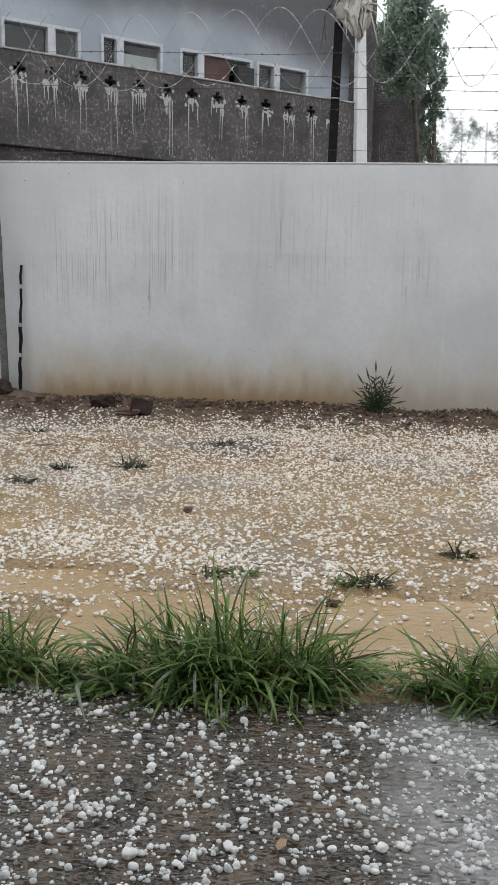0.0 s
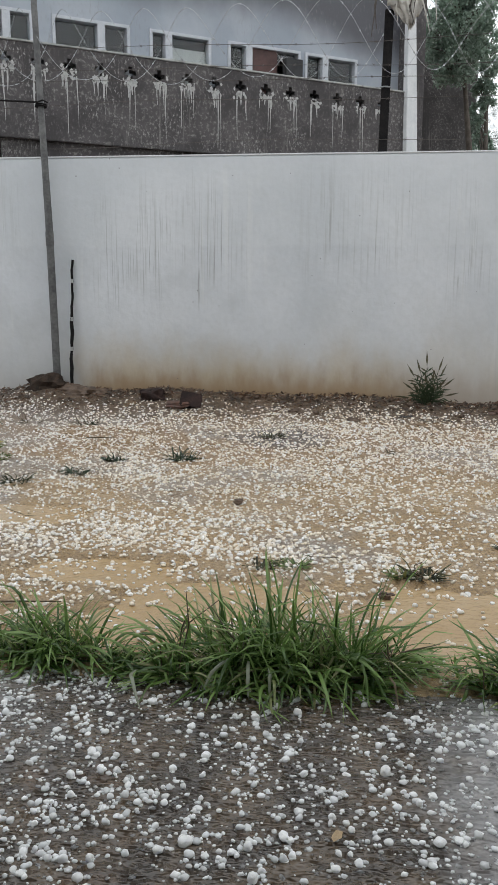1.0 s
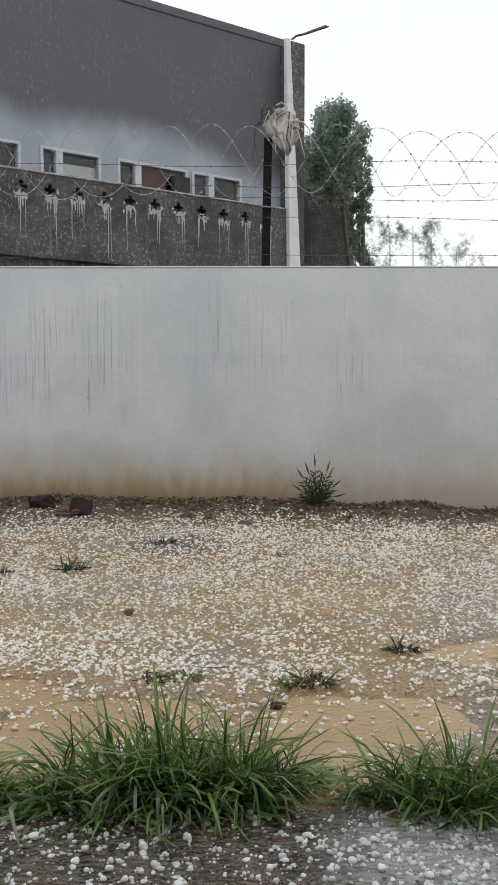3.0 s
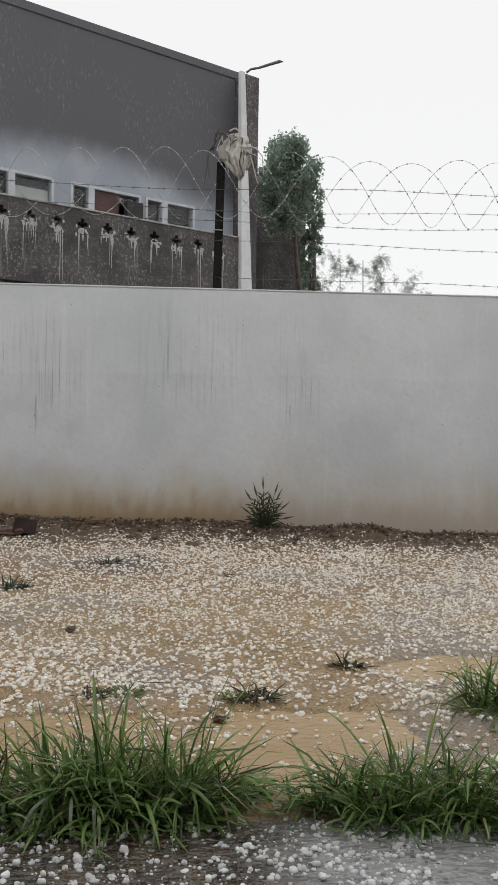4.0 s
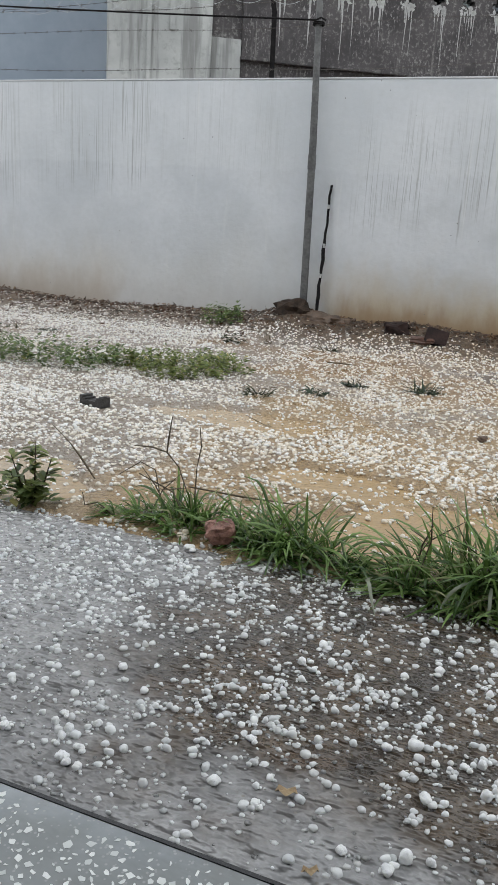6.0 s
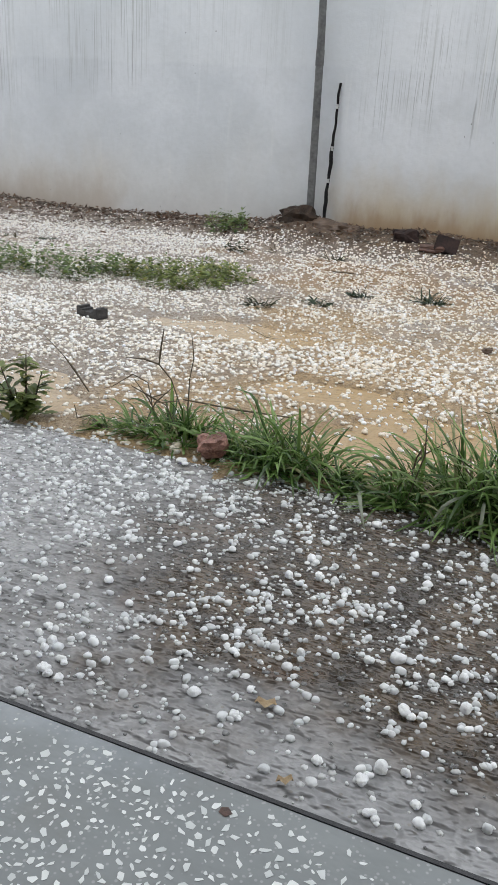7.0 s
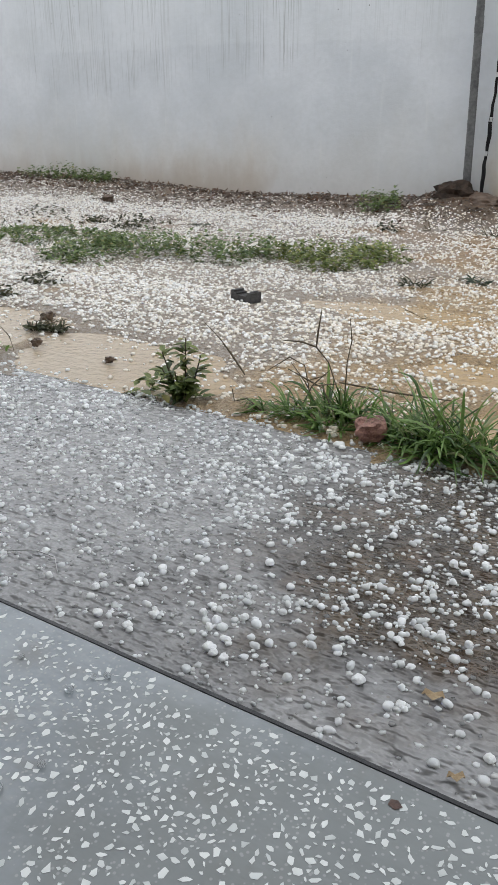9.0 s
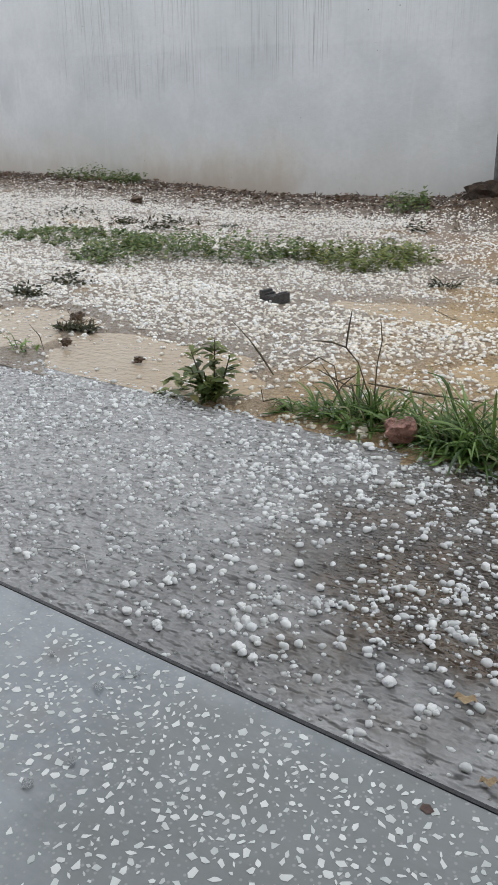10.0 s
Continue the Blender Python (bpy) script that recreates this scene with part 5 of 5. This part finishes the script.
flakes, n = [], 4600
lx = litter_r.uniform(-8.5, 4.5, n)
ly = 7.57 - np.abs(litter_r.normal(0, 0.26, n)) * np.where(lx < -2.1, 1.5, 1.0)
lz = yard_z(lx, ly) + litter_r.uniform(0.004, 0.03, n)
for k in range(n):
    c = np.array([lx[k], ly[k], lz[k]])
    u, w = litter_r.normal(0, 1, 3) * (1, 1, 0.4), litter_r.normal(0, 1, 3) * (1, 1, 0.4)
    u, w = u / np.linalg.norm(u) * litter_r.uniform(0.012, 0.035), w / np.linalg.norm(w) * 0.010
    flakes.append((np.array([c - u, c - w, c + u, c + w]), np.array([[0, 1, 2, 3]])))
RUSSET = leaf_material("rotting_leaf", (0.045, 0.028, 0.02), (0.14, 0.075, 0.045), (0.26, 0.17, 0.10))
thing("leaf_litter", "reddish-brown rotting leaves along the foot of the wall", "litter", me=fast_mesh("leaf_litter", *joined(flakes), RUSSET), kind="stuff")


def twig(label, pts, rad):
    c = np.array(pts[0])
    thing("twig", label, "twig", Matrix.Translation(c), tube_mesh("twig", np.array(pts) - c, rad, STRAW, 5))


twig("bent dry grass stalk standing in the yard", [(-0.66, 2.74, 0.0), (-0.70, 2.74, 0.103), (-0.74, 2.74, 0.198), (-0.786, 2.74, 0.241)], [0.002, 0.002, 0.002, 0.0028])
twig("dark upright tip of a forked grass stalk", [(-0.786, 2.74, 0.241), (-0.781, 2.74, 0.29), (-0.770, 2.74, 0.363)], [0.0028, 0.0034, 0.0015])
twig("dark side arm of a forked grass stalk", [(-0.786, 2.74, 0.241), (-0.84, 2.74, 0.250), (-0.91, 2.74, 0.245)], [0.0028, 0.0034, 0.0015])
twig("thin upright dry stalk", [(-0.68, 2.74, 0.0), (-0.677, 2.74, 0.113), (-0.674, 2.74, 0.208), (-0.661, 2.74, 0.281), (-0.67, 2.74, 0.35)], [0.002, 0.0026, 0.0018, 0.0022, 0.0012])
twig("long bent dry stalk over the grass", [(-0.70, 2.72, 0.03), (-0.751, 2.73, 0.111), (-0.82, 2.74, 0.128), (-0.89, 2.74, 0.151)], [0.002, 0.0026, 0.003, 0.0015])
twig("arching pale grass stem", [(-0.79, 2.74, 0.0), (-0.813, 2.74, 0.118), (-0.827, 2.74, 0.173), (-0.884, 2.74, 0.192), (-0.969, 2.74, 0.132)], [0.0018, 0.0018, 0.0018, 0.0022, 0.0012])
twig("thin dry twig lying on the hail", [(-0.84, 3.02, 0.035), (-0.62, 3.02, 0.036), (-0.42, 3.05, 0.035)], [0.003, 0.004, 0.002])
twig("dry stalk leaning over the puddle", [(-1.20, 2.95, 0.02), (-1.27, 2.96, 0.09), (-1.32, 2.96, 0.14), (-1.40, 2.96, 0.20)], [0.003, 0.0045, 0.002, 0.001])
twig("dark bent stem lying beside the herb", [(-0.93, 2.66, 0.01), (-1.00, 2.66, 0.05), (-1.05, 2.66, 0.03), (-1.06, 2.66, 0.075)], [0.003, 0.003, 0.0025, 0.0015])
twig("short dead stem lying at the paving's edge", [(0.62, 2.655, 0.014), (0.71, 2.66, 0.02), (0.80, 2.70, 0.016)], [0.003, 0.004, 0.002])
twig("dry twig lying in the yard", [(-1.22, 5.85, 0.09), (-1.12, 5.85, 0.095), (-1.02, 5.87, 0.09)], [0.004, 0.005, 0.002])
twig("curved dry stem in the yard", [(-1.36, 6.2, 0.10), (-1.47, 6.38, 0.16), (-1.49, 6.42, 0.24), (-1.42, 6.45, 0.29)], [0.003, 0.003, 0.003, 0.002])


def fallen_leaf(x, y, size, rz):
    n = 8
    v = [(0, 0, 0.008)] + [(math.cos(a) * size * 0.5, math.sin(a) * size * 0.26, 0.004 + 0.010 * math.sin(a * 2 + x) ** 2) for a in np.linspace(0, 6.2832, n, endpoint=False)]
    thing("fallen_leaf", "curled tan fallen leaf on the wet paving", "leaf", pose(x, y, 0.002, 0, 0, rz), mesh_from("fallen_leaf", v, [(0, i + 1, (i + 1) % n + 1) for i in range(n)], DEADLEAF, True))


fallen_leaf(0.07, 1.63, 0.042, 15)
fallen_leaf(0.56, 1.93, 0.04, 70)
fallen_leaf(0.17, 1.47, 0.03, 30)


thing("bent_straw", "thin pale bent straw lying on wet concrete", "straw", Matrix.Translation((-0.88, 1.60, 0.0)),
      tube_mesh("bent_straw", np.array([(-0.074, -0.031, 0.008), (-0.001, 0.003, 0.012), (0.05, 0.007, 0.010), (0.10, -0.033, 0.006)]), [0.0016, 0.0018, 0.0016, 0.0010], LIME, 5))


# ---- terrazzo chips ----
CHIP_BEDS = [(-0.35, 1.27), (-0.23, 1.24), (-0.27, 1.14), (-0.08, 1.3), (-0.15, 1.11), (-0.08, 1.15), (0.02, 1.32), (0.11, 1.37), (-0.58, 1.36), (0.05, 1.21), (0.2, 1.35), (-0.52, 1.2), (-0.43, 1.34), (-0.39, 1.17), (-0.2, 1.03), (0.09, 1.3), (-0.34, 1.32), (-0.11, 1.3), (-0.0, 1.29), (-0.17, 1.15), (-0.08, 1.15), (0.24, 1.32), (0.12, 1.21)]


def chips():
    r = np.random.default_rng(12)
    vs, fs, n = [], [], 0
    placed = []
    for k in range(15000):
        x, y = r.uniform(-1.5, 0.75), r.uniform(0.72, 1.385)
        rich = 0.10 + max(math.exp(-((x - a) ** 2 + (y - b) ** 2) / 0.0042) for a, b in CHIP_BEDS)
        if r.random() > rich * (0.55 + value_noise(np.array(x), np.array(y), 9.0, 4)) or r.random() > (FLOOR_EDGE - y) / 0.07:
            continue
        size = 0.0034 + 0.0070 * r.random() ** 1.1
        if any((x - a) ** 2 + (y - b) ** 2 < (0.90 * (size + c)) ** 2 for a, b, c in placed):
            continue
        placed.append((x, y, size))
        m = r.integers(4, 7)
        ang = (np.arange(m) + r.uniform(-0.42, 0.42, m)) * 6.2832 / m
        st, rot = r.uniform(0.32, 0.85), r.uniform(0, 3.14)
        px, py = np.cos(ang) * size, np.sin(ang) * size * st
        qx, qy = px * math.cos(rot) - py * math.sin(rot), px * math.sin(rot) + py * math.cos(rot)
        vs += [(x + a, y + b, 0.0206) for a, b in zip(qx, qy)]
        fs.append(tuple(range(n, n + m)))
        n += m
    ob = part("marble_chips", mesh_from("marble_chips", vs, fs, CHIP), floor, "white marble chips set in the terrazzo")
    tagged(ob, kind="stuff")


chips()
part("red_chip", mesh_from("red_chip", [(0.109, 1.352, 0.0212), (0.122, 1.348, 0.0212), (0.130, 1.358, 0.0212), (0.119, 1.367, 0.0212), (0.109, 1.363, 0.0212)], [(0, 1, 2, 3, 4)], BRICK_DARK), floor, "rust-red chip")

# ---- hail ----
def ball(detail):
    bm = bmesh.new()
    bmesh.ops.create_icosphere(bm, subdivisions=detail, radius=1)
    bm.verts.ensure_lookup_table()
    v = np.array([x.co[:] for x in bm.verts])
    f = np.array([[x.index for x in q.verts] for q in bm.faces])
    bm.free()
    return v, f


def hail_mesh(name, pos, rad, detail, seed, material=ICE, flat=0.80):
    """Uneven, slightly flattened stones at the places pos."""
    r = np.random.default_rng(seed)
    v, f = ball(detail)
    n = len(pos)
    stretch = r.uniform(0.80, 1.18, (n, 3))
    stretch[:, 2] *= flat
    wob = 1 + 0.07 * np.sin(v[None, :, 0] * 8 + v[None, :, 1] * 6 + r.uniform(0, 6, (n, 1))) + 0.11 * np.sin(v[None, :, 0] * 3.3 + r.uniform(0, 6, (n, 1))) + 0.10 * np.sin(v[None, :, 1] * 4 + r.uniform(0, 6, (n, 1))) + 0.06 * np.sin(v[None, :, 2] * 5 + r.uniform(0, 6, (n, 1)))
    a = r.uniform(0, 6.28, n)
    vv = v[None] * wob[..., None] * stretch[:, None] * rad[:, None, None]
    c, s = np.cos(a)[:, None], np.sin(a)[:, None]
    out = np.stack([vv[..., 0] * c - vv[..., 1] * s, vv[..., 0] * s + vv[..., 1] * c, vv[..., 2]], -1) + pos[:, None]
    faces = (f[None] + (np.arange(n) * len(v))[:, None, None]).reshape(-1, 3)
    return fast_mesh(name, out.reshape(-1, 3), faces, material, True)


def scatter(x0, x1, y0, y1, count, density, seed):
    r = np.random.default_rng(seed)
    x, y = r.uniform(x0, x1, count), r.uniform(y0, y1, count)
    keep = r.random(count) < density(x, y)
    return x[keep], y[keep], r


def paving_density(x, y):
    clump = value_noise(x, y, 5.5, 41)
    return np.clip(0.30 + 1.2 * (clump - 0.40), 0.08, 1) * (0.32 + 0.68 * smooth01(y, 1.42, 1.95)) * (1 - 0.3 * smooth01(x, 0.75, 0.95)) * (1 - 0.12 * smooth01(x, -0.6, -1.1)) * smooth01(x, -5.2, -3.0) * smooth01(x, 3.0, 1.8) * (1 - 0.25 * smooth01(x, -0.2, 0.1) * smooth01(x, 0.8, 0.6))


def yard_density(x, y):
    clump = value_noise(x, y, 1.5, 43) * 0.55 + value_noise(x, y, 6.0, 44) * 0.45
    d = np.clip(0.62 + 1.8 * (clump - 0.46), 0.14, 1)
    d = d * (1 - 0.78 * pool_near(x, y))
    d = d * (1 - 0.82 * smooth01(y + 0.5 * (value_noise(x, y, 3, 45) - 0.5), 6.80 - 0.25 * smooth01(x, -2.0, -2.8), 7.25 - 0.15 * smooth01(x, -2.0, -2.8)) * (0.85 + 0.15 * smooth01(x, -4.2, -2.0)))
    d = np.clip(d * (1 - 0.2 * smooth01(x, -1.0, -1.8) * smooth01(y, 5.2, 4.2)), 0, 1)
    d = d * (1 - 0.38 * smooth01(y, 5.2, 6.2) * smooth01(x, -2.4, -1.8) * smooth01(x, 0.7, 0.0))
    return d * (0.30 + 0.70 * smooth01(y, 2.75, 3.5)) * smooth01(x, -9.5, -6.5) * smooth01(x, 5.4, 3.4)


def clustered(x, y, rad, share, r):
    """Lets a share of the stones roll up against others, in twos, threes and fours."""
    host = r.integers(0, len(x), len(x))
    join = r.random(len(x)) < share
    a = r.uniform(0, 6.28, len(x))
    gap = (rad + rad[host]) * 0.95
    return np.where(join, x[host] + np.cos(a) * gap, x), np.where(join, y[host] + np.sin(a) * gap, y)


x, y, r = scatter(-5.2, 3.0, 1.44, 2.62, 44000, paving_density, 61)
rad = 0.0030 + 0.0074 * r.random(len(x)) ** 2.0
x, y = clustered(x, y, rad, 0.42, r)
y = np.maximum(y, FLOOR_EDGE + 0.02)
thing("hail_on_paving", "white hailstones lying in the water on the paving", "hail", me=hail_mesh("hail_on_paving", np.stack([x, y, rad * r.uniform(-0.30, 0.5, len(x))], -1), rad, 2, 62, WET_ICE), kind="stuff")
x, y, r = scatter(-5.2, 3.0, 1.44, 2.62, 60000, paving_density, 67)
rad = 0.0028 + 0.0058 * r.random(len(x)) ** 1.7
thing("melting_hail", "half-melted clear hailstones sunk in the water on the paving", "hail", me=hail_mesh("melting_hail", np.stack([x, y, rad * r.uniform(-0.1, 0.15, len(x))], -1), rad, 1, 68, ICE, 0.32), kind="stuff")
x, y, r = scatter(-5.5, 3.2, 2.6, 4.2, 52000, yard_density, 63)
rad = 0.0044 + 0.0072 * r.random(len(x)) ** 1.9
x, y = clustered(x, y, rad, 0.35, r)
thing("hail_in_yard", "hailstones strewn thickly over the near yard soil", "hail", me=hail_mesh("hail_in_yard", np.stack([x, y, np.maximum(yard_z(x, y), POOL_Z) + rad * r.uniform(-0.1, 0.6, len(x))], -1), rad, 2, 64, MUDDY_ICE), kind="stuff")
x, y, r = scatter(-9.5, 5.4, 4.2, 7.55, 150000, yard_density, 65)
rad = 0.0044 + 0.0064 * r.random(len(x)) ** 1.7
x, y = clustered(x, y, rad, 0.30, r)
y = np.minimum(y, 7.56)
thing("hail_by_wall", "hailstones strewn thickly over the soil towards the wall", "hail", me=hail_mesh("hail_by_wall", np.stack([x, y, np.maximum(yard_z(x, y), POOL_Z) + rad * r.uniform(-0.1, 0.6, len(x))], -1), rad, 1, 66, MUDDY_ICE), kind="stuff")

# the larger stones, one by one
BIG = [(-0.06, 1.60, 15), (0.03, 1.58, 12), (0.30, 1.57, 16), (0.34, 1.58, 12), (0.31, 1.47, 12), (0.28, 1.53, 14), (0.20, 1.54, 12), (-0.34, 1.53, 17), (-0.38, 1.61, 13), (-0.34, 1.65, 13), (0.30, 1.73, 16), (0.25, 1.88, 19),
       (0.24, 2.20, 14), (0.0, 2.12, 12), (0.07, 1.81, 11), (-0.27, 1.76, 11), (-0.60, 2.56, 18), (-0.60, 2.44, 13), (0.37, 1.52, 11), (-0.42, 1.65, 12), (0.40, 1.79, 15), (0.36, 2.15, 13), (-0.04, 2.18, 16), (0.05, 2.44, 16),
       (0.77, 1.94, 16), (0.81, 1.95, 14), (0.67, 2.18, 17), (0.45, 2.43, 17), (0.76, 2.44, 13), (0.93, 2.29, 13), (1.04, 2.26, 13), (0.35, 1.86, 12), (0.38, 1.88, 13), (0.48, 2.15, 13), (0.45, 1.92, 15), (0.20, 1.85, 13), (0.12, 2.00, 11),
       (0.93, 2.42, 13), (0.74, 2.07, 11), (0.59, 1.96, 11), (0.91, 2.07, 12), (-0.50, 1.56, 13),
       (-0.98, 1.54, 12), (-0.95, 1.54, 13), (-0.79, 1.55, 11), (-0.67, 1.57, 13), (-0.61, 1.64, 12), (-0.6, 1.5, 13), (-0.57, 1.47, 11), (-0.52, 1.5, 14), (-0.42, 1.62, 11), (-0.38, 1.585, 13), (-0.33, 1.57, 12), (-0.3, 1.52, 12), (-0.41, 1.86, 14), (-0.05, 1.75, 12), (-0.06, 2.08, 13), (-0.08, 1.9, 11), (-1.49, 2.4, 13), (-1.33, 2.33, 13), (-0.97, 1.98, 13), (-0.83, 2.51, 14), (-0.63, 2.53, 12)]
shapes = [hail_mesh("hailstone", np.zeros((1, 3)), np.array([1.0]), 3, 300 + i, WHITE_ICE) for i in range(6)]
for i, (x, y, mm) in enumerate(BIG):
    k = mm / 1000 * 0.74
    if i % 3 == 1:
        thing("hailstone", "white hailstone frozen against a larger one", "hailstone", Matrix.Translation((x + k * 1.2, y - k * 0.7, k * 0.45)) @ Matrix.Rotation(i * 2.1, 4, "Z") @ Matrix.Diagonal((k * 0.7, k * 0.75, k * 0.65, 1)), shapes[(i + 2) % 6], "large hailstones")
    thing("hailstone", "large white hailstone on the wet paving", "hailstone", Matrix.Translation((x, y, k * 0.62)) @ Matrix.Rotation(i * 1.3, 4, "Z") @ Matrix.Diagonal((k, k, k, 1)), shapes[i % 6], "large hailstones")
CLEAR_ICE = Nodes("clear_ice")
CLEAR_ICE = CLEAR_ICE.done((0.93, 0.95, 0.96), CLEAR_ICE.step(CLEAR_ICE.noise(60, 3), 0.4, 0.7, 0.05, 0.35), CLEAR_ICE.noise(120, 2), 0.002, 0.3, Transmission_Weight=0.85, IOR=1.31)
melted = hail_mesh("hailstone", np.zeros((1, 3)), np.array([1.0]), 3, 310, CLEAR_ICE)
for x, y, mm in [(-0.46, 1.28, 9), (-0.39, 1.06, 9), (-0.37, 1.13, 7), (-0.45, 1.33, 6), (-0.43, 1.345, 7), (-0.60, 1.30, 6)]:
    k = mm / 1000
    thing("hailstone", "half-melted clear hailstone on the terrazzo", "hailstone", Matrix.Translation((x, y, 0.02 + k * 0.6)) @ Matrix.Diagonal((k, k, k * 0.8, 1)), melted, "large hailstones")
